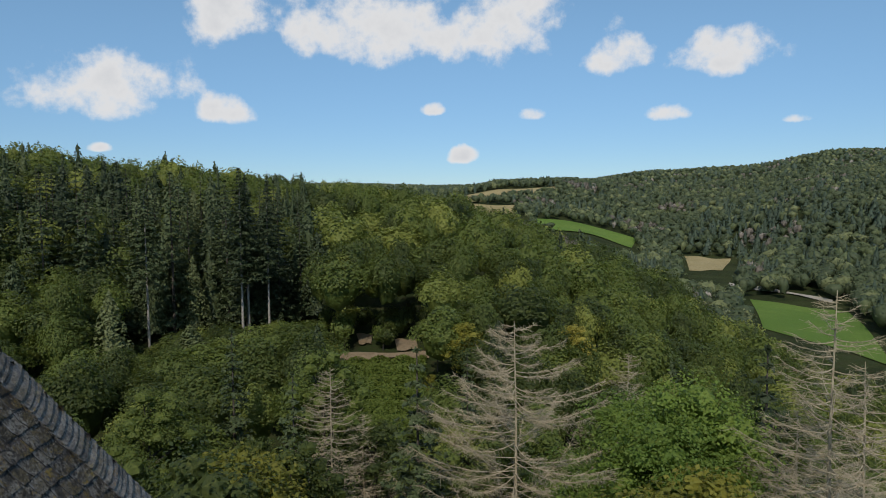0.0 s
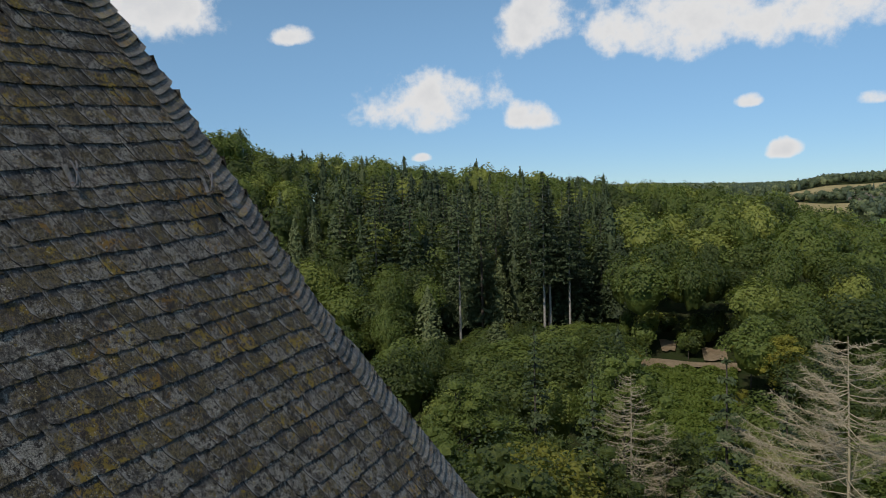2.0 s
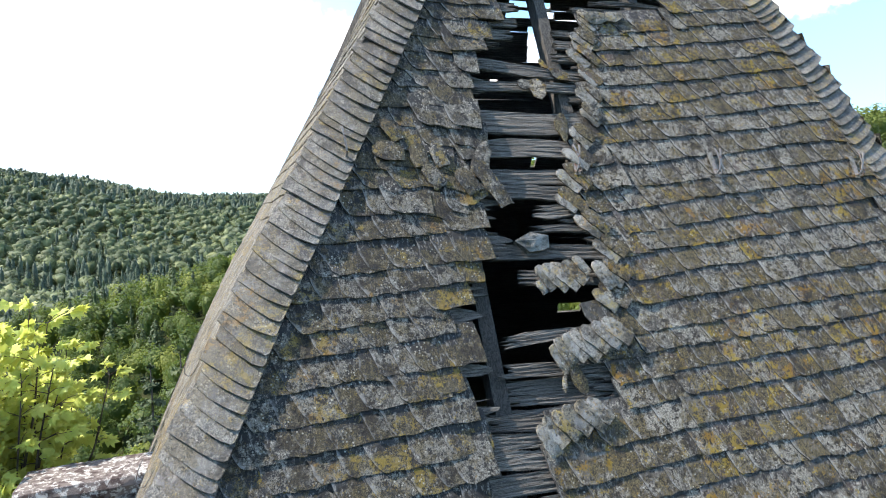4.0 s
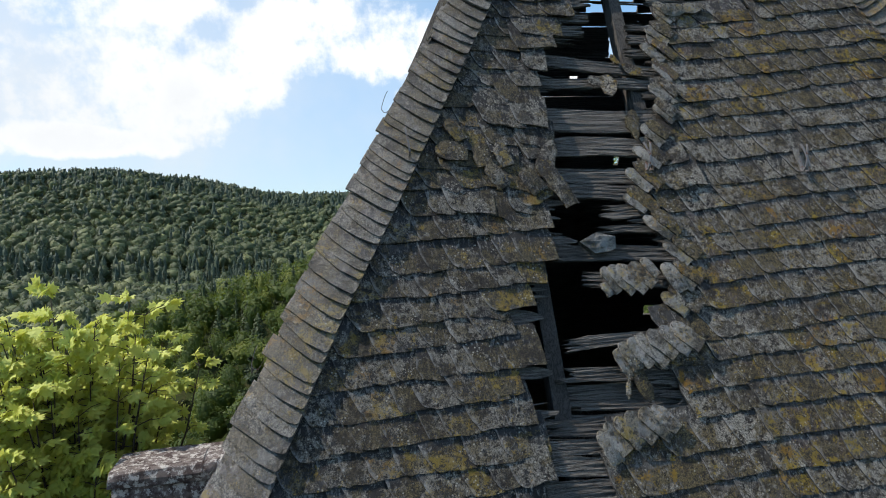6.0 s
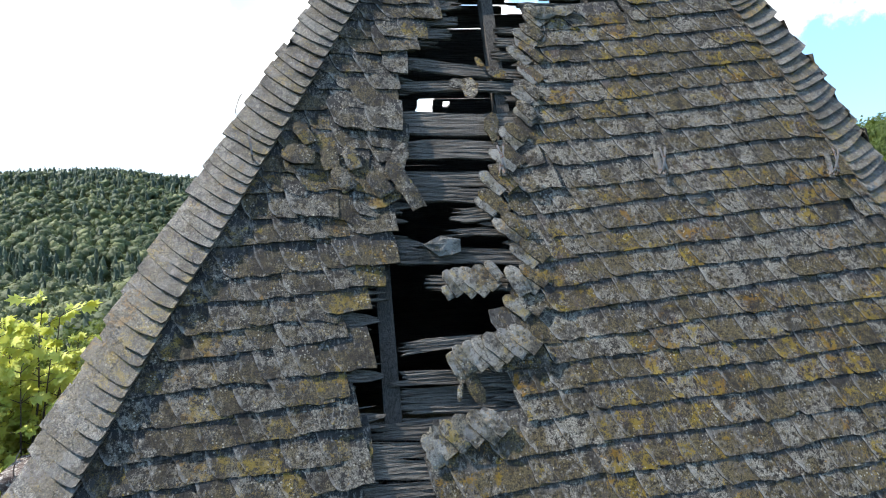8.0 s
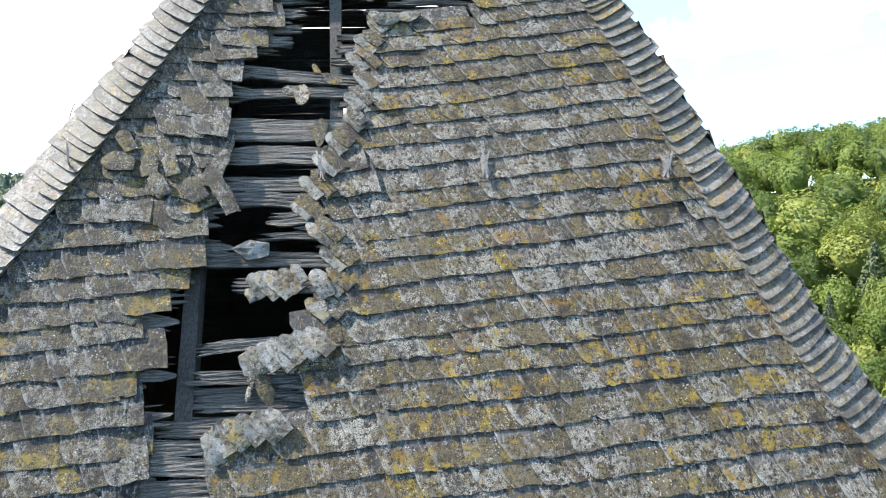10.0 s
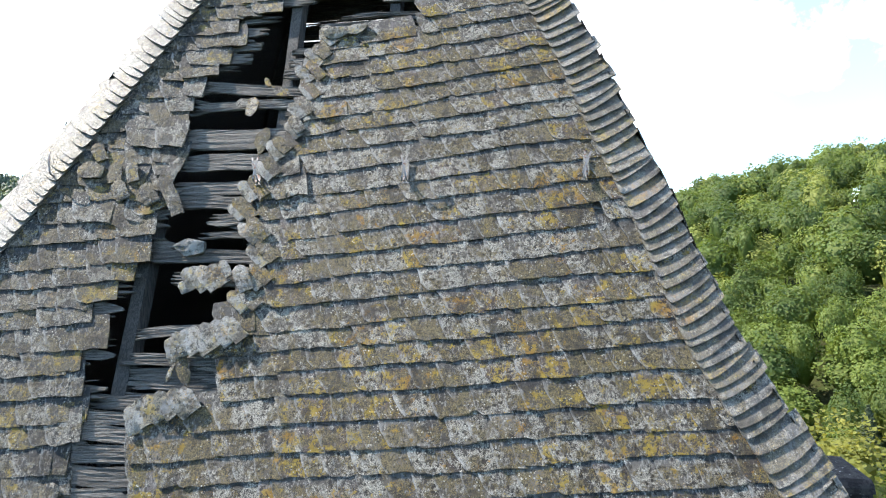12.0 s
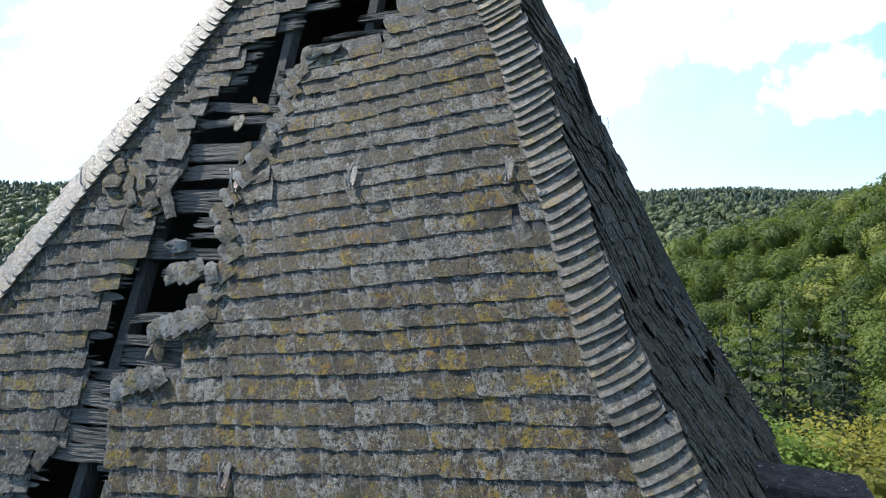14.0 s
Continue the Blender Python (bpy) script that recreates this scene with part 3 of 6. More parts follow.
drape("earth_bank", [(7.6, 119), (6.2, 119), (6.4, 113), (7.4, 113)], EARTH, "bare reddish earth bank among the trees", "bank", 0.35, (6, 5))


# ---- foliage generators ----
def leaf_quads(rng, centres, normals, size, fold=0.25, stretch=1.5):
    """Folded rhombic leaves, four vertices each."""
    n = len(centres)
    nor = normals + rng.normal(0, 0.42, (n, 3))
    nor /= np.linalg.norm(nor, axis=1)[:, None] + 1e-9
    ref = rng.normal(0, 1, (n, 3))
    a = np.cross(nor, ref)
    a /= np.linalg.norm(a, axis=1)[:, None] + 1e-9
    b = np.cross(nor, a)
    s = np.asarray(size) * rng.uniform(0.6, 1.3, n)[:, None]
    verts = np.stack([centres - a * s * stretch * 0.5, centres + b * s * 0.5 - nor * s * fold * 0.4, centres + a * s * stretch * 0.5 - nor * s * fold, centres - b * s * 0.5 - nor * s * fold * 0.4], 1)
    return verts.reshape(-1, 3), np.arange(n * 4).reshape(n, 4)


def leaf_tris(rng, centres, normals, size, spread=0.4, stretch=1.3):
    """Leaf clumps far off: one triangle each."""
    n = len(centres)
    nor = normals + rng.normal(0, spread, (n, 3))
    nor /= np.linalg.norm(nor, axis=1)[:, None] + 1e-9
    a = np.cross(nor, rng.normal(0, 1, (n, 3)))
    a /= np.linalg.norm(a, axis=1)[:, None] + 1e-9
    b = np.cross(nor, a)
    s = np.asarray(size) * rng.uniform(0.65, 1.35, n)[:, None]
    verts = np.stack([centres - a * s * 0.6 - b * s * 0.4, centres + a * s * 0.6 - b * s * 0.4, centres + b * s * 0.6 * stretch], 1)
    return verts.reshape(-1, 3), np.arange(n * 3).reshape(n, 3)


def lump_core(rng, centres, radii, rings=4, sides=7, flat=0.75):
    """Rounded leafy masses, one for each lump of a crown."""
    th = np.linspace(0.25, np.pi - 0.5, rings)
    ph = np.linspace(0, 2 * np.pi, sides, endpoint=False)
    T, P = np.meshgrid(th, ph, indexing="ij")
    d = np.stack([np.sin(T) * np.cos(P), np.sin(T) * np.sin(P), np.cos(T) * flat], -1).reshape(-1, 3)
    n = len(centres)
    wob = rng.uniform(0.8, 1.15, (n, len(d), 1))
    verts = centres[:, None] + d[None] * wob * np.asarray(radii)[:, None, None]
    i, j = np.meshgrid(np.arange(rings - 1), np.arange(sides), indexing="ij")
    k = (j + 1) % sides
    q = np.stack([i * sides + j, (i + 1) * sides + j, (i + 1) * sides + k, i * sides + k], -1).reshape(-1, 4)
    q = np.concatenate([q, [[0, j, j + 1, (j + 2) % sides] for j in range(1, sides - 2, 2)]]) if sides > 3 else q
    return verts.reshape(-1, 3), (q[None] + (np.arange(n) * len(d))[:, None, None]).reshape(-1, 4)


def join_quads(*pairs):
    """Several sets of vertices and quads as one."""
    vs, qs, n = [], [], 0
    for v, q in pairs:
        vs.append(v)
        qs.append(q + n)
        n += len(v)
    return np.concatenate(vs), np.concatenate(qs)


def broad_crown(rng, height, radius, base, lumps, leaves, size):
    """The crown of a broadleaf tree: leaves on many uneven lumps round the limbs."""
    mid = (height + base) / 2
    u = rng.normal(0, 1, (lumps, 3))
    u /= np.linalg.norm(u, axis=1)[:, None]
    u[:, 2] = np.abs(u[:, 2]) * rng.choice([1, 1, 1, -0.75], lumps)
    rad = rng.uniform(0.45, 0.95, lumps)[:, None]
    taper = 1 - 0.35 * np.clip(u[:, 2:3], 0, 1)
    lump_c = u * rad * np.array([radius, radius, (height - base) / 2]) * np.array([1, 1, 1.0]) * np.concatenate([taper, taper, np.ones_like(taper)], 1) + [0, 0, mid]
    lump_r = radius * rng.uniform(0.2, 0.42, lumps)
    which = rng.integers(0, lumps, leaves)
    d = rng.normal(0, 1, (leaves, 3))
    d /= np.linalg.norm(d, axis=1)[:, None]
    d[:, 2] = np.where(rng.random(leaves) < 0.75, np.abs(d[:, 2]), d[:, 2])
    p = lump_c[which] + d * lump_r[which][:, None] * rng.uniform(0.7, 1.08, leaves)[:, None] * [1, 1, 0.75]
    nrm = d * 0.6 + [0, 0, 0.6]
    core = lump_core(rng, lump_c, lump_r * 0.45, 4, 6)
    return (*join_quads(core, leaf_quads(rng, p, nrm, size)), lump_c)


def limbs_to(rng, height, base, points, trunk_r):
    """A tapered, slightly bent trunk and limbs that reach into the crown."""
    n = 9
    zs = np.linspace(-0.6, height * 0.86, n)
    bend = np.cumsum(rng.normal(0, 0.12, (n, 2)), 0) * np.linspace(0, 1, n)[:, None]
    trunk = np.stack([bend[:, 0], bend[:, 1], zs], 1)
    paths, radii = [trunk], [np.linspace(trunk_r * 1.25, trunk_r * 0.15, n)]
    for p in points:
        z0 = max(base * 0.75, p[2] - np.hypot(p[0], p[1]) * rng.uniform(0.5, 0.9))
        z0 = min(z0, height * 0.75)
        s = np.array([np.interp(z0, zs, trunk[:, 0]), np.interp(z0, zs, trunk[:, 1]), z0])
        t = np.linspace(0, 1, 5)[:, None]
        path = s + (p - s) * t + np.array([0, 0, 1]) * (t * (1 - t)) * 0.9 + rng.normal(0, 0.08, (5, 3)) * t
        paths.append(path)
        radii.append(np.linspace(trunk_r * 0.38, 0.02, 5))
    return tubes(paths, radii, 6)


def spruce_crown(rng, height, radius, base, whorls, per, leaves, size):
    """Drooping sprays in whorls round a spruce stem."""
    zs = base + (height - base) * np.linspace(0, 1, whorls) ** 0.9
    pts, nor = [], []
    for z in zs:
        reach = radius * (1 - (z - base) / (height - base)) ** 0.85 + 0.12
        for k in range(per):
            a = rng.uniform(0, 2 * np.pi)
            long = reach * rng.uniform(0.7, 1.12)
            n = max(2, int(leaves * long / radius))
            t = rng.uniform(0.12, 1, n) ** 0.8
            side = rng.normal(0, 0.13, n) * long * (1.1 - t)
            x = np.cos(a) * t * long - np.sin(a) * side
            y = np.sin(a) * t * long + np.cos(a) * side
            zz = z - 0.42 * long * t + 0.22 * long * t * t - np.abs(rng.normal(0, 0.05, n)) * long
            pts.append(np.stack([x, y, zz], 1))
            nor.append(np.stack([np.cos(a) * np.ones(n) * 0.5, np.sin(a) * np.ones(n) * 0.5, np.ones(n)], 1))
    return leaf_quads(rng, np.concatenate(pts), np.concatenate(nor), size, 0.5, 2.2)


def add_tree(name, m, trunk, crown, label, category="tree", group="", crown_name="crown"):
    t = thing(name, m, label, category, group)
    for nm, me in (("trunk", trunk), (crown_name, crown)):
        if me is not None:
            ob = new(nm, me)
            ob.parent = t
    return t

# ---- the tower roof ----
RO = np.array([-5.6523, 4.0020, 19.9246])
RU, RV, RN = np.array([0.01343, 0.99991, 0.0]), np.array([-0.44365, 0.00596, 0.89618]), np.array([0.89610, -0.01203, 0.44369])
EAVE, TOP = -5.6, 8.6


def frame_matrix(o, u, v, n):
    m = Matrix.Identity(4)
    for k, col in enumerate((u, v, n, o)):
        for i in range(3):
            m[i][k] = float(col[i])
    return m


FRONT = frame_matrix(RO, RU, RV, RN)


def on_front(u, v, h=0.0):
    return RO + RU * u + RV * v + RN * h


def hip_left(v):
    return np.interp(v, [-5.6, -4.5, -2.0, -0.7, 0.2, 2.4, 2.95, TOP], [-6.05, -5.62, -4.61, -4.04, -3.58, -2.50, -2.24, 0.10])


def hip_right(v):
    return np.interp(v, [-5.6, -4.6, -4.3, -2.5, -1.25, 0.03, 0.86, 1.72, 2.5, 2.9, TOP], [5.50, 5.05, 4.90, 4.05, 3.46, 3.10, 2.80, 2.55, 2.24, 2.06, 0.10])


BEND = 0.07     # beyond the hole the rafters have sagged, so that the face swings outwards to its left hip


def bent(u, v):
    """Where a place of the front face lies when the bend is taken into account: across, up and out."""
    h = BEND * max(0.0, -1.25 - u)
    k = h / 5.15
    return u - k * (u + 3.9), v - k * (v + 2.45), h


def bend_matrix(u, v, h=0.0):
    a, b, c = bent(u, v)
    return Matrix.Translation((a, b, c + h)) @ Matrix.Rotation(math.atan(BEND) if u < -1.3 else 0.0, 4, "Y")


INWARD = np.array([-0.99991, 0.01343, 0.0])


def roof_depth(v):
    """How far the back hips lie behind the front ones at a height."""
    return np.interp(v, [EAVE, -2.5, 2.5, 5.0, TOP], [12.6, 9.4, 3.9, 1.9, 0.05])


def front_left(v):
    return on_front(*bent(float(hip_left(v)), v))


def front_right(v):
    return on_front(float(hip_right(v)), v)


def back_left(v):
    return front_left(v) + INWARD * roof_depth(v)


def back_right(v):
    return front_right(v) + INWARD * roof_depth(v)


F_L, F_R, B_L, B_R = front_left(EAVE), front_right(EAVE), back_left(EAVE), back_right(EAVE)


def on_face(edges, s, v):
    """The pose of a place on a ruled roof face between two hips: s across, as seen from outside, and the height."""
    l, r = edges
    p = l(v) * (1 - s) + r(v) * s
    u = r(v) - l(v)
    u /= np.linalg.norm(u)
    q = l(v + 0.1) * (1 - s) + r(v + 0.1) * s - p
    n = np.cross(u, q)
    n /= np.linalg.norm(n)
    return p, u, np.cross(n, u), n


base_mid = (F_L + F_R + B_L + B_R) / 4
roof = thing("tower_roof", Matrix.Translation(base_mid), "steep pyramid roof with lichened slates and a torn hole", "roof")

SLATE_W, SLATE_E = 0.212, 0.226


def slate_points(rng, w, expo, tall, rise=0.026, pitch=0.062, step=0.011, thick=0.011):
    """One old German slate: round at its lower left, laid over its left neighbour. Local x along the course, y up, z out."""
    def j(s):
        return rng.normal(0, s)
    out = np.array([
        (-0.30 * w + j(.006), tall), (-0.30 * w + j(.008), expo * 1.0), (-0.20 * w + j(.006), expo * 0.64), (-0.09 * w + j(.005), expo * 0.35),
        (0.01 * w + j(.005), expo * 0.15 + j(.004)), (0.10 * w + j(.005), expo * 0.045 + j(.004)), (0.19 * w + j(.006), j(.004)),
        (0.4 * w, j(.006)), (0.7 * w, j(.006)), (1.0 * w, j(.006)), (1.42 * w, j(.004)), (1.40 * w, expo * 0.9), (1.3 * w, tall)])
    z = rise - pitch * out[:, 1] + step * (1 - (out[:, 0] + 0.3 * w) / (1.7 * w))
    top = np.column_stack([out, z])
    low = top.copy()
    low[:, 2] -= thick * (1 + 0.3 * rng.random())
    low[1:11, :2] += rng.normal(0, 0.003, (10, 2))
    verts = np.concatenate([top, low, [[0.45 * w, expo * 0.45, rise - pitch * expo * 0.45 + step * (1 - 0.75 / 1.7)]]])
    n = len(out)
    tri = [(i, (i + 1) % n, 2 * n) for i in range(n)]
    for i in range(n - 2):
        tri += [(i, n + i, n + i + 1), (i, n + i + 1, i + 1)]
    return verts, np.array(tri)


def slate_mesh(name, verts, tris, corners, material):
    """Slates with chipped left edges, coloured dark for the shadow at their steps; corners is the number of triangles
    of one slate.
    """
    me = mesh_of(name, verts, tris, material)
    me.materials.append(SLATE_EDGE)
    pieces = len(verts) // 27
    rim = np.zeros(27)
    rim[1:6], rim[14:19] = 1.0, 1.0
    height = np.array([1.6, 1.0, 0.64, 0.35, 0.15, 0.045, 0, 0, 0, 0, 0, 0.9, 1.6])
    for nm, values in (("rim", rim), ("bare", np.concatenate([height, height, [0.45]]))):
        at = me.attributes.new(nm, "FLOAT", "POINT")
        at.data.foreach_set("value", np.tile(values, pieces).astype(np.float32))
    k = np.arange(len(tris)) % corners
    me.polygons.foreach_set("material_index", ((k >= 13) & (k < 13 + 10)).astype(np.int32))
    return me


def interp_edge(points):
    pts = sorted(points)
    vs, us = [p[0] for p in pts], [p[1] for p in pts]
    return lambda v: np.interp(v, vs, us)


# the torn strip: where the slates end on either side of it, by height
hole_left = interp_edge([(-5.6, -2.55), (-3.4, -2.6), (-3.07, -2.50), (-2.94, -2.39), (-2.60, -2.38), (-2.47, -2.20), (-2.15, -2.21), (-1.94, -2.17), (-1.69, -2.13), (-1.45, -2.28),
                         (-1.28, -2.18), (-1.03, -2.14), (-0.82, -2.14), (-0.58, -1.99), (-0.34, -1.90), (-0.10, -1.85), (0.11, -1.70), (0.36, -1.70), (0.70, -1.74),
                         (0.94, -1.83), (1.19, -1.81), (1.47, -1.73), (1.74, -1.61), (1.94, -1.42), (2.15, -1.38), (2.40, -1.26), (2.60, -1.25), (2.67, -0.86), (2.94, -0.83), (3.15, -0.47), (3.6, -0.2), (4.5, 0.3)])
hole_right = interp_edge([(-5.6, -2.5), (-3.4, -2.5), (-3.05, -1.55), (-2.77, -1.70), (-2.73, -1.94), (-2.49, -1.68), (-2.11, -1.80), (-1.87, -1.74), (-1.83, -1.23), (-1.65, -1.24), (-1.47, -1.27),
                          (-1.32, -1.40), (-1.13, -1.21), (-0.98, -1.01), (-0.81, -0.95), (-0.53, -0.86), (-0.28, -0.89), (-0.08, -1.03), (0.11, -1.17), (0.25, -1.07),
                          (0.62, -0.90), (0.92, -0.72), (1.24, -0.62), (1.63, -0.61), (2.11, -0.50), (2.24, -0.32), (2.27, 0.12), (2.58, 0.70), (2.88, 0.97), (3.3, 1.05), (4.2, 0.6), (4.5, 0.35)])

COURSES_RIGHT = [2.426, 2.227, 2.011, 1.785, 1.558, 1.316, 1.108, 0.886, 0.65, 0.404, 0.188, -0.062, -0.282, -0.522, -0.755, -1.001, -1.209, -1.411, -1.631, -1.879, -2.114, -2.325]
COURSES_LEFT = [0.283, 0.037, -0.181, -0.453, -0.638, -0.861, -1.068, -1.308, -1.532, -1.758, -1.968]


def extend(levels, low, high):
    levels = sorted(levels)
    while levels[0] > low:
        levels.insert(0, levels[0] - 0.226)
    while levels[-1] < high:
        levels.append(levels[-1] + 0.205)
    return levels


def tilt_right(v):
    return math.tan(radians(float(np.clip(5.6 + 1.15 * v, 3.6, 8.6))))


def tilt_left(v):
    return math.tan(radians(float(np.clip(3.4 - 0.9 * v, 1.5, 5.0))))


rng = np.random.default_rng(7)
slate_places = []
for levels, tilt, pivot, sides in ((extend(COURSES_RIGHT, -6.0, 7.5), tilt_right, 1.1, 1), (extend(COURSES_LEFT, -6.0, 7.5), tilt_left, -2.8, -1)):
    for v0, v1 in zip(levels[:-1], levels[1:]):
        t = tilt(v0)
        expo = (v1 - v0)
        u = -7.0 + rng.uniform(0, 0.2)
        phase = rng.uniform(0, 6)
        while u < 7.0:
            w = SLATE_W * rng.choice([0.72, 0.85, 1.0, 1.0, 1.12, 1.3]) * rng.uniform(0.93, 1.07)
            v = v0 + t * (u - pivot) + 0.012 * math.sin(u * 2.3 + phase) + 0.006 * math.sin(u * 6.1 + phase * 2)
            mid = v + expo * 0.4
            if sides > 0:
                room = float(hip_right(v + 0.3)) - 0.02 - u      # the last slate of a course ends under the hip
                if room < 1.42 * w and u < hip_right(mid) - 0.38:
                    w = max(0.1, room / 1.42)
                ok = u - 0.02 > hole_right(mid) and room > 1.4 * w
            else:
                ok = u + w * 0.95 < hole_left(mid) and u > hip_left(mid) + 0.30
            if -2.17 < u + w * 0.5 < -1.92 and 0.42 < v < 0.66:
                ok = False
            if ok and v > EAVE - 0.05 and v < 7.6 and rng.random() > 0.006:
                slate_places.append((u, v + rng.normal(0, 0.004), w, expo, t, sides))
            u += w

NEAR_STRETCH = (-3.5, 2.0, -1.7, 1.7)   # the slates round the hole
LAID = {1: (0.031, 0.075, 0.014, 0.015), -1: (0.033, 0.08, 0.016, 0.015)}   # how the slates lie on either side of the hole
variants = []
for k in range(24):
    w, side = SLATE_W * (0.70 + 0.055 * (k // 2)), (1, -1)[k % 2]
    vs, tr = slate_points(rng, w, SLATE_E, 0.335, *LAID[side])
    variants.append((w, side, slate_mesh("slate", vs, tr, len(tr), SLATE if side > 0 else DIM_BLUE_SLATE)))
near, rest = [], {1: ([], []), -1: ([], [])}
for u, v, w, expo, t, side in slate_places:
    a = math.atan(t) + rng.normal(0, 0.013)
    lift, nod = abs(rng.normal(0, 0.0025)), rng.normal(0, 0.011)
    torn = min(abs(u - hole_right(v + 0.1)), abs(u + w - hole_left(v + 0.1)))
    if torn < 0.35:                       # slates beside the hole have slipped
        a += rng.normal(0, 0.07)
        lift += abs(rng.normal(0, 0.006))
        nod += rng.normal(0, 0.03)
    if -2.95 < u < -1.75 and 0.0 < v < 1.0:   # a loosened, tumbled patch
        a += rng.normal(-0.12, 0.16)
        lift += abs(rng.normal(0, 0.01))
    if rng.random() < 0.012:
        a += rng.normal(0, 0.15)
    m = bend_matrix(u, v, lift) @ Matrix.Rotation(a, 4, "Z") @ Matrix.Rotation(nod, 4, "Y") @ Matrix.Rotation(rng.normal(0, 0.005), 4, "X")
    a0, a1, b0, b1 = NEAR_STRETCH
    if a0 < u < a1 and b0 < v < b1 and len(near) < 300:
        k = min((q for q in range(24) if variants[q][1] == side), key=lambda q: abs(variants[q][0] - w) + 0.02 * rng.random())
        near.append((variants[k][2], FRONT @ m))
    else:
        vs, tr = slate_points(rng, w, expo, expo + 0.11, *LAID[side])
        r = np.array(m)[:3]
        rest[side][1].append(tr + len(rest[side][0]) * len(vs))
        rest[side][0].append(vs @ r[:, :3].T + r[:, 3])
for side, material, label in ((1, SLATE, "grey-brown lichened slates in rising courses"), (-1, DIM_BLUE_SLATE, "blue-grey slates with orange lichen, darkened for the dimmer side")):
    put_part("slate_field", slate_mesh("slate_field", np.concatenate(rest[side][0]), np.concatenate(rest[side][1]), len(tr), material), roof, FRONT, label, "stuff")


def strip_slate(rng, length, step, over=0.022, high=0.062, tilt=0.24, thick=0.017, curl=0.06):
    """One long slate of a hip: x from the field to the hip, y up the hip, with a curved lower edge and a rounded inner end."""
    n = 7
    t = np.array([0.0, 0.04, 0.2, 0.42, 0.64, 0.85, 1.0])
    low = np.column_stack([t * length, curl * (t ** 2) * 1.6 + rng.normal(0, 0.003, n)])
    low[0, 1] += 0.026
    low[1, 1] += 0.006
    up = np.column_stack([t[::-1] * length, low[::-1, 1] + step * 1.75])
    out = np.concatenate([low, up])
    z = high - over * (out[:, 0] / length) ** 2 - tilt * (out[:, 1] - np.interp(out[:, 0], low[:, 0], low[:, 1])) + 0.003 * np.sin(out[:, 0] / length * 3.1) + rng.normal(0, 0.001, 2 * n)
    top = np.column_stack([out, z])
    bot = top.copy()
    bot[:, 2] -= thick
    m = 2 * n
    verts = np.concatenate([top, bot])
    quads = [(i, i + 1, m - 2 - i, m - 1 - i) for i in range(n - 1)]
    quads += [(m + i, i + m + 1, i + 1, i)[::1] for i in range(m - 1)] + [(2 * m - 1, m, 0, m - 1)]
    return verts, np.array(quads)


def hip_band(side, hip, wide, step, lean, over, high, tilt):
    """Courses of long slates along one hip of the front face; the hundred or so beside the camera's way are single parts."""
    rng = np.random.default_rng(11 + side)
    shapes = [mesh_of("hip_slate", *strip_slate(rng, wide * (0.93 + 0.018 * k), step, over, high, tilt, 0.017 + 0.003 * (k % 3), 0.045 + 0.012 * (k % 4)), HIP_SLATE) for k in range(9)]
    joined_v, joined_f, count = [], [], 0
    v = EAVE
    while v < TOP - 1.2:
        du = float(hip(v + 0.05) - hip(v - 0.05)) / 0.1
        along = math.atan2(1.0, du)                # direction of the hip in the face
        slope = lean + rng.normal(0, 0.016)
        u0 = float(hip(v)) + side * 0.012
        m = bend_matrix(u0 - side * wide * math.cos(slope), v - wide * math.sin(abs(slope)), abs(rng.normal(0, 0.003)))
        m = m @ Matrix.Rotation(slope if side > 0 else -slope, 4, "Z")
        if side < 0:
            m = m @ Matrix.Diagonal((-1, 1, 1, 1))
        k = int(rng.integers(0, 9))
        if -2.4 < v < 2.6:
            put_part("hip_slate", shapes[k], roof, FRONT @ m)
        else:
            vs, q = strip_slate(rng, wide, step, over, high, tilt)
            r = np.array(m)[:3]
            joined_v.append(vs @ r[:, :3].T + r[:, 3])
            joined_f.append((q if side > 0 else q[:, ::-1]) + count)
            count += len(vs)
        v += step * rng.uniform(0.66, 1.34) / math.sqrt(1 + du * du) * 1.12
    put_part("hip_slates", mesh_of("hip_slates", np.concatenate(joined_v), np.concatenate(joined_f), HIP_SLATE), roof, FRONT, "smooth grey hip slates laid in steps", "stuff")


hip_band(1, hip_right, 0.45, 0.10, radians(20), 0.035, 0.062, 0.22)
hip_band(-1, hip_left, 0.41, 0.10, radians(27), 0.065, 0.085, 0.2)


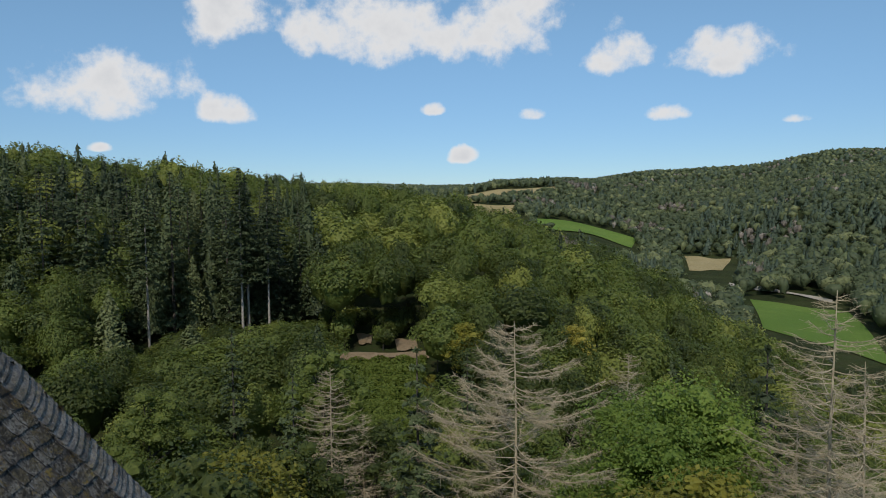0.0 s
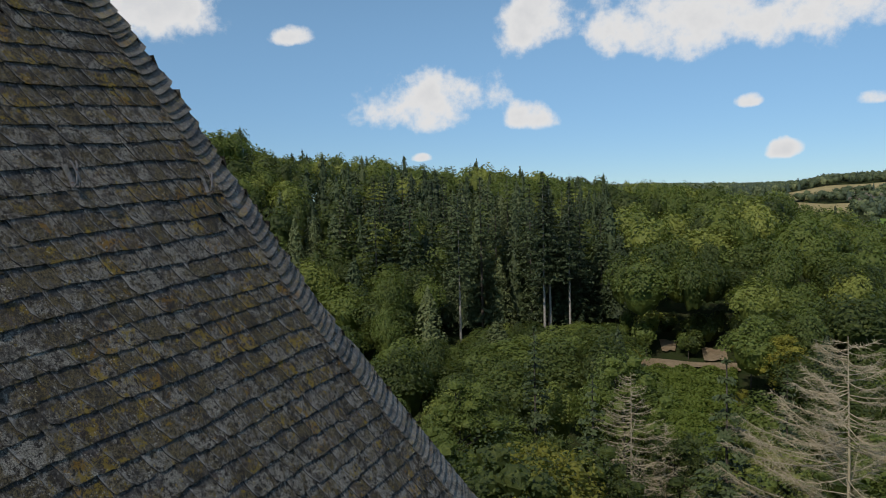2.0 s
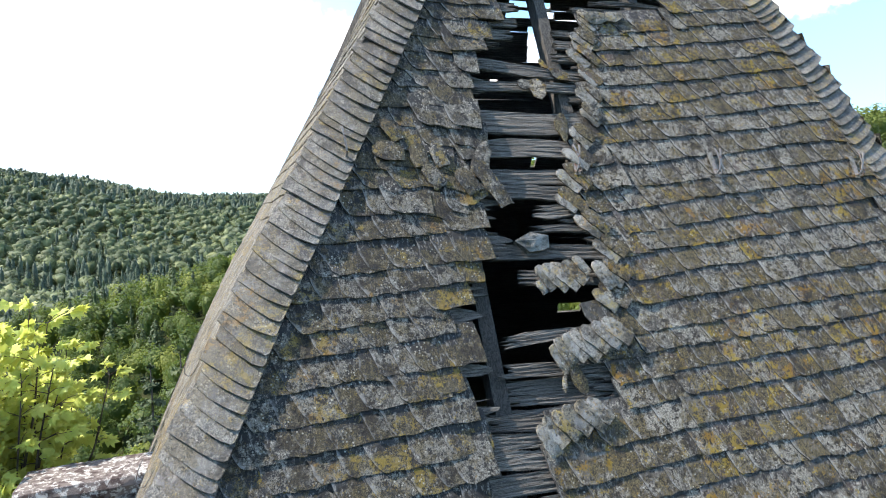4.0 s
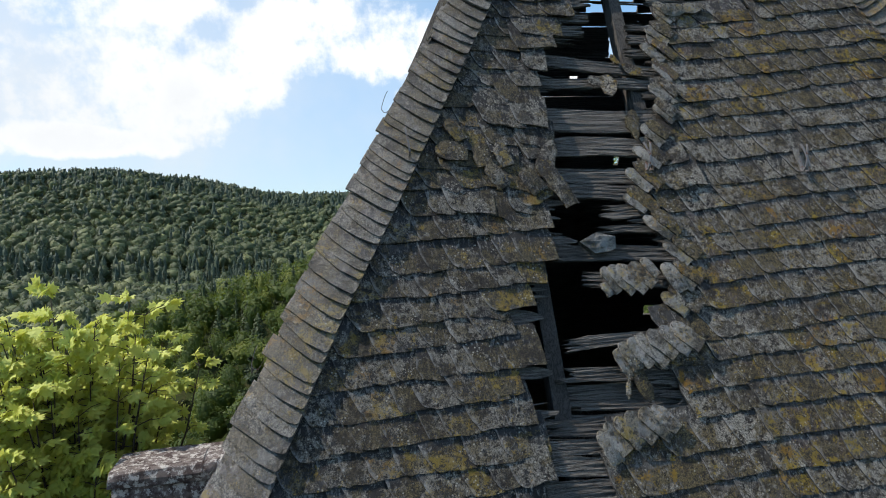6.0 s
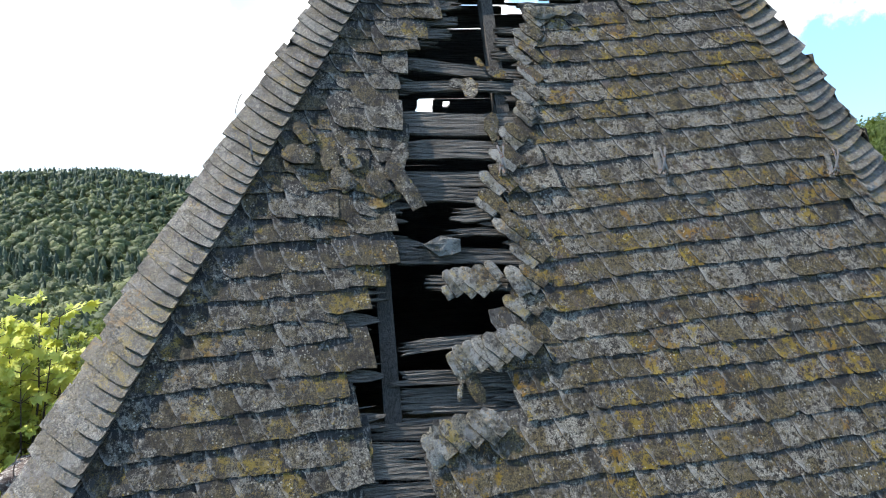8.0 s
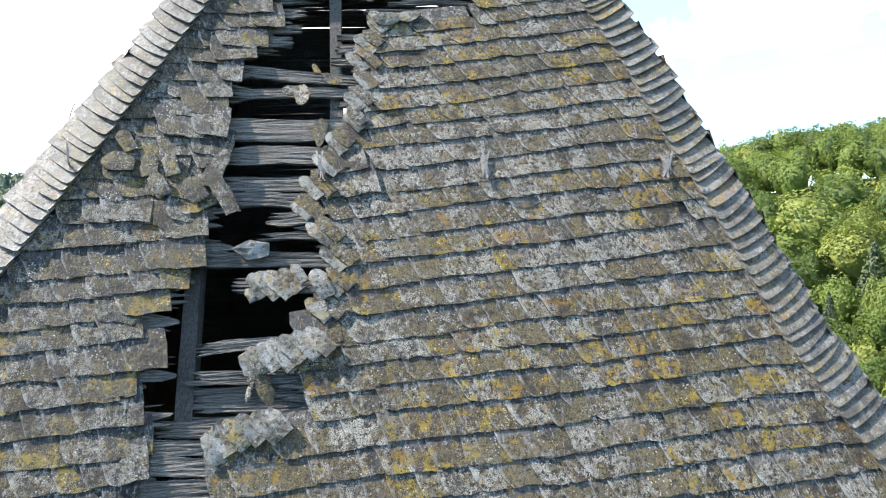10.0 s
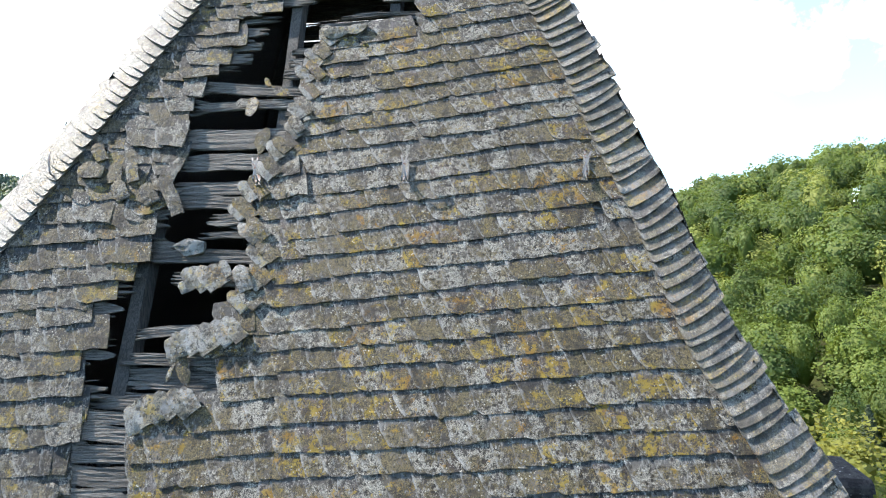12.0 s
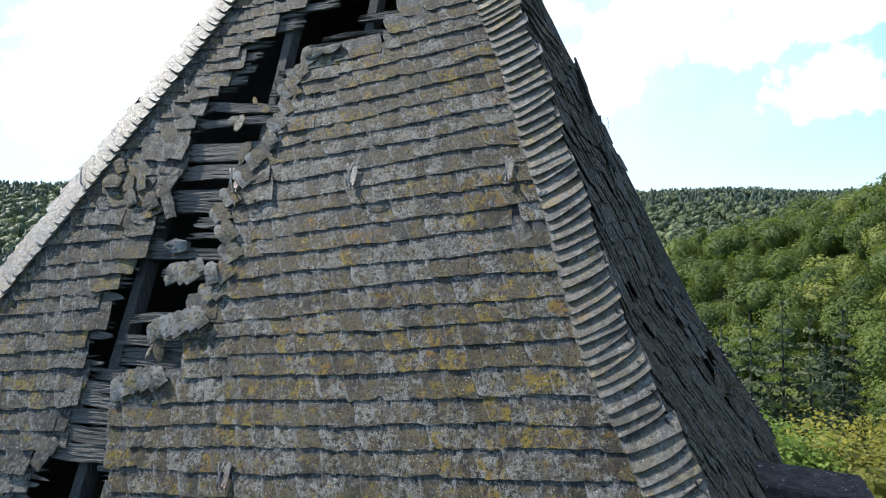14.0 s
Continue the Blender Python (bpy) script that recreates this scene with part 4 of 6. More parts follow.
def board_mesh(rng, length, tall, thick=0.026, ragged=(True, True), name="board", rows=12):
    """A weathered board along x, with split and splintered ends and a warped face."""
    cols = max(6, int(length / (0.12 if rows > 4 else 0.6)))
    ends_l = rng.uniform(0, 1, rows) ** 2.0 * 0.34 * ragged[0] * min(1, length * 0.8)
    ends_r = rng.uniform(0, 1, rows) ** 2.0 * 0.34 * ragged[1] * min(1, length * 0.8)
    x = np.linspace(0, 1, cols)
    warp = 0.012 * np.sin(x * rng.uniform(2, 6) + rng.uniform(0, 6))
    verts = []
    ys = np.linspace(0, 1, rows) * tall
    for back in (0, 1):
        for r in range(rows):
            xs = ends_l[r] + x * (length - ends_l[r] - ends_r[r])
            yy = ys[r] + warp + (rng.normal(0, 0.004, cols) if r in (0, rows - 1) else rng.normal(0, 0.002, cols))
            zz = (0.0 if back else thick) + rng.normal(0, 0.002, cols) + (0 if back else 0.003 * math.sin(r * 1.9) * (rows > 4))
            verts.append(np.column_stack([xs, yy, zz]))
    verts = np.concatenate(verts)
    n = rows * cols
    faces = []
    for r in range(rows - 1):
        for c in range(cols - 1):
            a, b, d, e = r * cols + c, r * cols + c + 1, (r + 1) * cols + c + 1, (r + 1) * cols + c
            faces += [(a, b, d, e), (n + e, n + d, n + b, n + a)]
    for c in range(cols - 1):
        faces += [(n + c, n + c + 1, c + 1, c)]
        t = (rows - 1) * cols + c
        faces += [(t, t + 1, n + t + 1, n + t)]
    for r in range(rows - 1):
        a, b = r * cols, (r + 1) * cols
        faces += [(a, b, n + b, n + a)]
        a, b = r * cols + cols - 1, (r + 1) * cols + cols - 1
        faces += [(b, a, n + a, n + b)]
    return mesh_of(name, verts, np.array(faces), WOOD)


def front_board(u0, v0, u1, v1, tall, depth=-0.03, ragged=(True, True)):
    """A sheathing board of the front face: from (u0, v0) to (u1, v1) along its lower edge."""
    me = board_mesh(rng, math.hypot(u1 - u0, v1 - v0), tall, 0.026, ragged, rows=12 if ragged[0] and ragged[1] else 8 if ragged[0] or ragged[1] else 3)
    m = (bend_matrix(u0, v0, depth) if u1 < -1.1 and u0 < -2.2 else Matrix.Translation((u0, v0, depth))) @ Matrix.Rotation(math.atan2(v1 - v0, u1 - u0), 4, "Z")
    return put_part("board", me, roof, FRONT @ m)


rng = np.random.default_rng(21)
# boards bridging the hole: lower left, lower right, height
for u0, v0, u1, v1, tall in (
        (-1.85, 1.62, -0.45, 1.44, 0.13), (-1.85, 1.34, -0.2, 1.31, 0.11), (-2.0, 0.885, -0.45, 0.83, 0.235), (-1.95, 0.62, -0.7, 0.58, 0.185),
        (-1.9, 0.35, -0.75, 0.30, 0.15), (-1.95, 0.19, -0.75, 0.13, 0.14), (-1.43, -0.02, -0.8, -0.03, 0.13), (-1.49, -0.15, -0.8, -0.19, 0.07),
        (-2.1, -0.29, -1.66, -0.30, 0.13), (-2.1, -0.40, -0.7, -0.45, 0.14), (-1.69, -0.65, -0.8, -0.69, 0.13), (-1.95, -1.17, -0.8, -1.13, 0.10),
        (-2.05, -1.42, -1.0, -1.45, 0.11), (-2.35, -1.80, -1.0, -1.85, 0.12), (-2.4, -1.93, -1.2, -1.96, 0.11), (-2.4, -2.10, -1.4, -2.14, 0.15),
        (-2.4, -2.28, -1.3, -2.32, 0.16), (-2.4, -2.47, -1.5, -2.5, 0.17), (-2.5, -2.66, -1.6, -2.68, 0.17),
        (-0.78, 2.02, -0.2, 2.0, 0.08), (-0.80, 1.86, -0.2, 1.84, 0.10), (-0.84, 1.72, -0.3, 1.70, 0.09), (-0.5, 2.35, 0.6, 2.36, 0.07), (-0.25, 2.48, 0.7, 2.47, 0.05), (0.2, 2.66, 1.1, 2.7, 0.1),
        (-1.7, 2.33, -1.05, 2.30, 0.12), (-1.7, 2.15, -1.12, 2.12, 0.10), (-1.8, 1.95, -1.2, 1.94, 0.12), (-1.4, 2.75, -0.55, 2.72, 0.15), (-1.0, 3.0, -0.1, 2.98, 0.12)):
    front_board(u0, v0, u1, v1, tall)
# recessed boards behind the lower gap
for v0 in (-1.75, -1.62, -1.52):
    front_board(-2.02, v0, -1.0, v0 - 0.03, 0.105, -0.085)
# sheathing under the slates, up to the hole
v = EAVE
while v < 7.4:
    tall = rng.uniform(0.17, 0.23)
    mid = v + tall / 2
    l, r, hl, hr = float(hip_left(mid)), float(hip_right(mid)), float(hole_left(mid)), float(hole_right(mid))
    if v > 4.3 or v < -3.3:
        front_board(l + 0.06, v, r - 0.06, v, tall - 0.006, -0.045, (False, False))
    else:
        if mid < 0.74 and mid > 0.46:
            hl = -2.16
        front_board(l + 0.06, v, hl + rng.uniform(-0.06, 0.12), v, tall - 0.006, -0.045, (False, True))
        front_board(hr - rng.uniform(-0.05, 0.16), v, r - 0.06, v, tall - 0.006, -0.045, (True, False))
    v += tall


def rafter(name, m, length, wide=0.12, deep=0.17):
    bm = bmesh.new()
    bmesh.ops.create_cube(bm, size=1.0)
    bmesh.ops.scale(bm, vec=(wide, length, deep), verts=bm.verts)
    bmesh.ops.translate(bm, vec=(0, length / 2, -deep / 2), verts=bm.verts)
    bmesh.ops.subdivide_edges(bm, edges=[e for e in bm.edges if abs((e.verts[0].co - e.verts[1].co).y) > 0.5], cuts=10)
    for w in bm.verts:
        w.co += Vector((rng.normal(0, 0.005), 0, rng.normal(0, 0.005)))
    put_part(name, bm_mesh(name, bm, BEAM), roof, m)


def rafters_on(mat, left, right, spots, low, high, depth=-0.05):
    for u in spots:
        top = high
        while top > low + 0.5 and not (left(top) + 0.1 < u < right(top) - 0.1):
            top -= 0.2
        rafter("rafter", mat @ Matrix.Translation((u, low, depth)), top - low)


rafters_on(FRONT, hip_left, hip_right, (-5.0, -4.1, -3.1, -2.02, -0.79, 0.35, 1.45, 2.5, 3.6, 4.5), EAVE, TOP - 0.4)
rafter("collar_beam", frame_matrix(on_front(-3.6, -3.2, -0.5), RU, INWARD, np.array([0, 0, 1.0])) @ Matrix.Rotation(radians(-90), 4, "Z"), 7.2, 0.16, 0.2)

# the other three faces
RIGHT_FACE, LEFT_FACE, BACK_FACE = (front_right, back_right), (back_left, front_left), (back_right, back_left)


def panel(face, name, depth=-0.03, thick=0.03):
    """Closed sheathing of one face, as one thin curved slab."""
    vs = np.linspace(EAVE, TOP - 0.1, 24)
    outer, under = [], []
    for v in vs:
        for s in (0.0, 0.5, 1.0):
            p, u, w, n = on_face(face, s, v)
            outer.append(p + n * depth)
            under.append(p + n * (depth - thick))
    m = len(outer)
    faces = []
    for i in range(len(vs) - 1):
        for j in range(2):
            a, b, c, d = i * 3 + j, i * 3 + j + 1, i * 3 + j + 4, i * 3 + j + 3
            faces += [(a, b, c, d), (m + d, m + c, m + b, m + a)]
    put_part(name, mesh_of(name, np.array(outer + under), np.array(faces), WOOD), roof)


def slate_face(face, material, label, seed, low, high, damage=None, rough=0.003):
    """Courses of slates on a face that the camera only sees at a slant."""
    rng = np.random.default_rng(seed)
    vs_all, f_all, count = [], [], 0
    v = low
    while v < high:
        wide = np.linalg.norm(face[1](v) - face[0](v))
        u = 0.15 + rng.uniform(0, 0.03)
        while u < wide - 0.44:
            w = SLATE_W * rng.uniform(0.8, 1.3)
            lift, turn, nod = abs(rng.normal(0, rough)), rng.normal(0, 0.02 + 4 * rough), rng.normal(0, 3 * rough)
            skip = False
            if damage is not None:
                away = abs(u / wide - damage)
                edge = 0.035 + 0.02 * math.sin(v * 2.1) + 0.012 * math.sin(v * 5.3)
                away = abs(u / wide - damage - 0.02 * math.sin(v * 1.3))
                if away < edge:
                    skip = True
                elif away < edge + 0.05:
                    lift += abs(rng.normal(0.0, 0.03))
                    turn += rng.normal(0, 0.4)
                    nod += rng.normal(0, 0.22)
                    skip = rng.random() < 0.25
            if not skip and u > -0.04:
                p, tr = slate_points(rng, w, 0.226, 0.336)
                q = frame_matrix(*(np.array(k) for k in (lambda o, a, b, c: (o, a, b, c))(*on_face(face, u / wide, v))))
                q = q @ Matrix.Translation((0, 0.02 * math.sin(u * 1.3), lift - 0.03)) @ Matrix.Rotation(turn + 0.02, 4, "Z") @ Matrix.Rotation(nod, 4, "Y")
                r = np.array(q)[:3]
                vs_all.append(p @ r[:, :3].T + r[:, 3])
                f_all.append(tr + count)
                count += len(p)
            u += w
        v += 0.226
    put_part("slate_field", mesh_of("slate_field", np.concatenate(vs_all), np.concatenate(f_all), material), roof, None, label, "stuff")


panel(RIGHT_FACE, "sheathing")


def torn_laths(face, at, seed):
    """Loose splintered boards that stand up out of the torn strip of a face."""
    rng = np.random.default_rng(seed)
    v = EAVE + 0.6
    while v < 3.2:
        p, u, w, n = on_face(face, at + rng.normal(0, 0.022), v)
        me = board_mesh(rng, rng.uniform(0.5, 1.3), rng.uniform(0.07, 0.16), 0.03, (True, True), rows=6)
        m = frame_matrix(p + n * rng.uniform(-0.01, 0.02), u, w, n) @ Matrix.Rotation(radians(90 + rng.normal(0, 9)), 4, "Z") @ Matrix.Rotation(rng.normal(0, 0.3), 4, "X") @ Matrix.Rotation(rng.normal(0, 0.02), 4, "Y")
        put_part("board", me, roof, m)
        v += rng.uniform(0.2, 0.42)


torn_laths(RIGHT_FACE, 0.62, 77)
panel(LEFT_FACE, "sheathing")
slate_face(RIGHT_FACE, SLATE_SHADED, "slates darkened for shade, with a torn ragged strip", 31, EAVE, 6.0, 0.62, 0.011)
slate_face(LEFT_FACE, SLATE_SUNNY, "side face slates paled in colour for the sun", 32, EAVE, 6.0)

# back face: sheathing boards with the gaps through which daylight shows
BACK_GAPS = []


def back_hit(u, v, eye):
    """Where the line from an eye through a place of the front face meets the back face: across and height."""
    way = on_front(u, v) - eye
    for s in np.arange(1.05, 4.0, 0.005):
        p = eye + way * s
        h = (p[2] - RO[2]) / RV[2]
        if h > TOP - 0.2:
            break
        r, l = back_right(h), back_left(h)
        if (p - r) @ INWARD > 0:
            break
    return float((p[1] - r[1]) / (l[1] - r[1])), float(h)


HOVER, SLIDE = np.array([0, 0, 20.0]), np.array([0.43, 2.48, 20.0])
for eye, u0, v0, u1, v1 in ((HOVER, -1.15, 1.68, -0.90, 2.13), (HOVER, -1.62, 1.36, -1.50, 1.47), (HOVER, -1.2, 2.24, -0.72, 2.33), (HOVER, -1.2, 2.37, -0.72, 2.47),
                            (HOVER, -1.42, -0.90, -1.20, -0.82), (HOVER, -1.37, 0.50, -1.27, 0.66), (SLIDE, -1.24, 1.12, -1.06, 1.28),
                            (SLIDE, -0.99, 1.17, -0.92, 1.26), (SLIDE, -0.36, 2.28, -0.28, 2.4)):
    a, b = back_hit(u0, v0, eye), back_hit(u1, v1, eye)
    BACK_GAPS.append((min(a[0], b[0]), max(a[0], b[0]), min(a[1], b[1]), max(a[1], b[1])))


def back_sheathing():
    rng = np.random.default_rng(5)
    levels = sorted({EAVE, TOP - 0.6, *(g for gap in BACK_GAPS for g in gap[2:]), *np.arange(EAVE + 0.2, TOP - 0.7, 0.2).tolist()})
    for v0, v1 in zip(levels[:-1], levels[1:]):
        if v1 - v0 < 0.01:
            continue
        mid = (v0 + v1) / 2
        wide = np.linalg.norm(back_left(mid) - back_right(mid))
        cuts = sorted((g[0], g[1]) for g in BACK_GAPS if g[2] < mid < g[3])
        s = 0.0
        for c0, c1 in cuts + [(1.0, 9.0)]:
            if (c0 - s) * wide > 0.03:
                p, u, w, n = on_face(BACK_FACE, s, v0)
                tall = np.linalg.norm(on_face(BACK_FACE, s, v1)[0] - p)
                trim_a, trim_b = 0.02 * (s == 0.0), 0.05 * (c0 == 1.0)      # clear of the hips
                p = p + u * trim_a
                me = board_mesh(rng, (c0 - s) * wide - trim_a - trim_b, tall * 1.04, 0.04, (False, False), rows=3)
                put_part("board", me, roof, frame_matrix(p - n * 0.05, u, w, n))
            s = max(s, c1)


back_sheathing()
# hip rafters at the back corners, added to block daylight slits at the board ends
for edge, aside in ((back_left, 1.0), (back_right, -1.0)):
    for low, high in ((EAVE, -2.5), (-2.5, 2.5), (2.5, 5.0), (5.0, TOP - 0.3)):
        p, q = edge(low), edge(high)
        along = (q - p) / np.linalg.norm(q - p)
        out = np.array([-0.7, -0.7 * aside, 0.0])
        out -= along * (out @ along)
        out /= np.linalg.norm(out)
        rafter("hip_rafter", frame_matrix(p - out * 0.07, np.cross(along, out), along, out), float(np.linalg.norm(q - p)) + 0.05, 0.3, 0.2)

# tower body and walls beside it, below the eaves
def wall_box(name, corners, z0, z1, material, label, category="wall", kind="structure", thick=None):
    bm = bmesh.new()
    low = [bm.verts.new((p[0], p[1], z0)) for p in corners]
    up = [bm.verts.new((p[0], p[1], z1 if np.isscalar(z1) else z1[i])) for i, p in enumerate(corners)]
    n = len(corners)
    for i in range(n):
        bm.faces.new((low[i], low[(i + 1) % n], up[(i + 1) % n], up[i]))
    bm.faces.new(up)
    bm.faces.new(low[::-1])
    bmesh.ops.recalc_face_normals(bm, faces=bm.faces)
    ob = new(name, bm_mesh(name, bm, material))
    return tagged(ob, label, category, kind=kind)


eave_z = float(F_L[2])
base_mid[2] = F_L[2]
inset = [base_mid + (p - base_mid) * np.array([0.94, 0.94, 1]) for p in (F_L, F_R, B_R, B_L)]
inner = [base_mid + (p - base_mid) * np.array([0.74, 0.74, 1]) for p in (F_L, F_R, B_R, B_L)]
for k, nm in enumerate(("wall_front", "wall_right", "wall_back", "wall_left")):
    j = (k + 1) % 4
    wall_box(nm, [inset[k], inset[j], inner[j], inner[k]], -1.5, eave_z + 0.05, STONE, "old rubble masonry wall of the tower below the eaves")
wall_box("floor", inner, eave_z - 3.2, eave_z - 3.0, WOOD, "dark attic floor under the roof", "floor")

# ---- trees ----
rng = np.random.default_rng(101)


def in_field(az, r, margin=1.0):
    """Whether a place lies in one of the open fields."""
    for c in FIELDS:
        p = np.array([az, r])
        inside = True
        turn = 0
        for i in range(4):
            a, b = c[i], c[(i + 1) % 4]
            e, d = (b - a) / [1, 40], (p - a) / [1, 40]
            side = e[0] * d[1] - e[1] * d[0]
            turn += 1 if side > 0 else -1
        if abs(turn) == 4:
            return True
    return False


def broad_variant(k, height, radius, leaf_material, leaves=4200, size=0.30, lumps=44):
    g = np.random.default_rng(500 + k)
    base = height * 0.28
    v, q, lump_c = broad_crown(g, height, radius, base, lumps, leaves, size)
    tv, tq = limbs_to(g, height, base, lump_c[: 16], 0.09 + height * 0.011)
    return mesh_of("trunk", tv, tq, BARK, True), mesh_of("crown", v, q, leaf_material, tone=np.full(len(v), 0.1))


def spruce_variant(k, height, radius, base, bark=None, per=10, sprays=22, size=0.29):
    g = np.random.default_rng(700 + k)
    v, q = spruce_crown(g, height, radius, base, int(height * 1.05), per, sprays, size)
    z = np.linspace(-0.6, height, 8)
    tv, tq = tubes([np.stack([0 * z, 0 * z, z], 1)], [np.linspace(0.26, 0.03, 8)], 7)
    return mesh_of("trunk", tv, tq, bark or BARK, True), mesh_of("crown", v, q, NEEDLE, tone=np.full(len(v), 0.1))


def dead_spruce_mesh(g, height, radius, base, twiggy=1.0):
    """A bare spruce: stem, drooping limbs that curl up at the tips, and hanging twigs."""
    z = np.linspace(-0.6, height, 10)
    stem = np.stack([0.05 * np.sin(z * 0.4), 0.05 * np.cos(z * 0.3), z], 1)
    limb_p, limb_r = [], []
    twig_p, twig_r = [], []
    n = int((height - base) * 7.5)
    for h in np.linspace(base, height - 0.3, n):
        reach = radius * (1 - (h - base) / (height - base)) ** 0.62 * g.uniform(0.62, 1.08) + 0.15
        a = g.uniform(0, 2 * np.pi)
        t = np.linspace(0, 1, 6)
        out = np.array([np.cos(a), np.sin(a), 0])
        path = np.array([0, 0, h]) + out * (t * reach)[:, None] + np.outer(-0.20 * reach * t + 0.40 * reach * t ** 2.0, [0, 0, 1]) + g.normal(0, 0.03, (6, 3)) * t[:, None]
        limb_p.append(path)
        limb_r.append(np.linspace(0.028 + 0.012 * reach / radius, 0.008, 6))
        side = np.array([-np.sin(a), np.cos(a), 0])
        for _ in range(int(5 * twiggy * reach)):
            s = g.uniform(0.2, 1)
            p = np.array([np.interp(s, t, path[:, i]) for i in range(3)])
            d = side * g.choice([-1, 1]) * g.uniform(0.3, 1) + out * g.uniform(0.1, 1.0) + np.array([0, 0, g.uniform(-0.45, 0.5)])
            w = np.linspace(0, 1, 2)[:, None] * g.uniform(0.3, 1.0) * (0.5 + 0.5 * reach / radius)
            twig_p.append(p + d * w + np.array([0, 0, -0.12]) * w ** 2)
            twig_r.append(np.array([0.009, 0.004]))
    tv, tq = tubes([stem] + limb_p, [np.linspace(0.25, 0.02, 10)] + limb_r, 5)
    wv, wq = tubes(twig_p, twig_r, 3)
    return mesh_of("trunk", tv, tq, DEAD_WOOD, True), mesh_of("dead_crown", wv, wq, DEAD_WOOD)


BROAD = [broad_variant(0, 17, 4.6, BROADLEAF, 7600, 0.15, 52), broad_variant(1, 15, 4.0, BROADLEAF, 6600, 0.145, 48), broad_variant(2, 19, 5.2, BROADLEAF, 8600, 0.155, 56), broad_variant(3, 13, 3.6, BROADLEAF, 5600, 0.14, 46)]
ASH = broad_variant(6, 17, 4.8, BRIGHT_LEAF, 26000, 0.11, 80)
YELLOW = [broad_variant(4, 12, 3.0, AUTUMN_LEAF, 5200, 0.14), broad_variant(8, 19, 4.2, AUTUMN_LEAF, 30000, 0.095, 80)]
SPRUCE = [spruce_variant(0, 26, 4.9, 3.0), spruce_variant(1, 22, 4.4, 2.0), spruce_variant(2, 29, 3.9, 12.5, PALE_BARK), spruce_variant(3, 22, 5.2, 0.8, None, 16, 44, 0.2)]
TREE_KINDS = {}


def plant(kind, meshes, az, r, scale=1.0, label="", category="tree", sink=0.0, spin=None):
    x, y = polar(az, r)
    z = float(ground_height(x, y)) - sink
    m = Matrix.Translation((float(x), float(y), z)) @ Matrix.Rotation(rng.uniform(0, 6.28) if spin is None else spin, 4, "Z") @ Matrix.Diagonal((scale, scale, scale, 1))
    key = (kind, meshes[1].name)
    if key in TREE_KINDS:
        ob = copy_thing(TREE_KINDS[key], m)
    else:
        ob = add_tree(kind, Matrix.Identity(4), *meshes, "", category, "trees on the slope", "dead_crown" if kind == "dead_spruce" else "crown")
        ob.matrix_basis = m
        TREE_KINDS[key] = ob
    ob.scale = (scale, scale, scale)
    tagged(ob, label)
    return ob


def top_scale(height, az, r, el):
    """The scale at which a tree's top shows at an elevation from the hovering camera."""
    x, y = polar(az, r)
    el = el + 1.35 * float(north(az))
    top = EYE_Z + math.tan(radians(el)) * math.hypot(float(x), float(y))
    return (top - float(ground_height(x, y))) / height


# trees with a place of their own
g = np.random.default_rng(77)
DEAD = [dead_spruce_mesh(g, 27, 11.5, 9.0, 7.0), dead_spruce_mesh(g, 27, 6.0, 12.0, 3.0)]
plant("dead_spruce", DEAD[0], -5.8, 36, top_scale(27, -5.8, 36, -11.3), "bare dead spruce with grey drooping twigs")
plant("dead_spruce", DEAD[1], -31.6, 33, top_scale(27, -31.6, 33, -8.1), "bare dead spruce with brown hanging twigs")
plant("dead_spruce", DEAD[1], -34.0, 30, top_scale(27, -34.0, 30, -13.0), "bare dead spruce with brown hanging twigs")
plant("dead_spruce", DEAD[0], -29.0, 36, top_scale(27, -29, 36, -17.0), "broken dead spruce with grey drooping twigs")
plant("dead_spruce", DEAD[1], -15.4, 62, top_scale(27, -15.4, 62, -13.6), "bare dead spruce with brown hanging twigs")
plant("spruce", SPRUCE[3], 3.0, 38, top_scale(22, 3.0, 38, -13.6), "young dark green spruce on the slope")
plant("spruce", SPRUCE[1], -26.4, 46, top_scale(22, -26.4, 46, -12.6), "young dark green spruce on the slope")
for az, r, el in ((-19.2, 36, -15.6), (-16.0, 40, -17.0), (-22.5, 37, -17.2), (-20.5, 33, -18.6)):
    plant("ash_tree", ASH, az, r, top_scale(17, az, r, el), "bright green ash tree in full leaf")
for az, r, el in ((18.3, 40, -20.0), (16.8, 44, -21.0), (-21.5, 27, -21.8), (-18.5, 26, -23.0), (-25.0, 28, -23.5), (-1.8, 88, -11.4), (-11.0, 95, -11.5)):
    plant("yellowing_tree", YELLOW[0], az, r, top_scale(12, az, r, el), "broadleaf tree with yellowing leaves")
for az, r, el in ((10.4, 52, -14.8), (7.6, 55, -18.5)):
    plant("dead_spruce", DEAD[1], az, r, top_scale(27, az, r, el), "thin dead conifer among green trees")
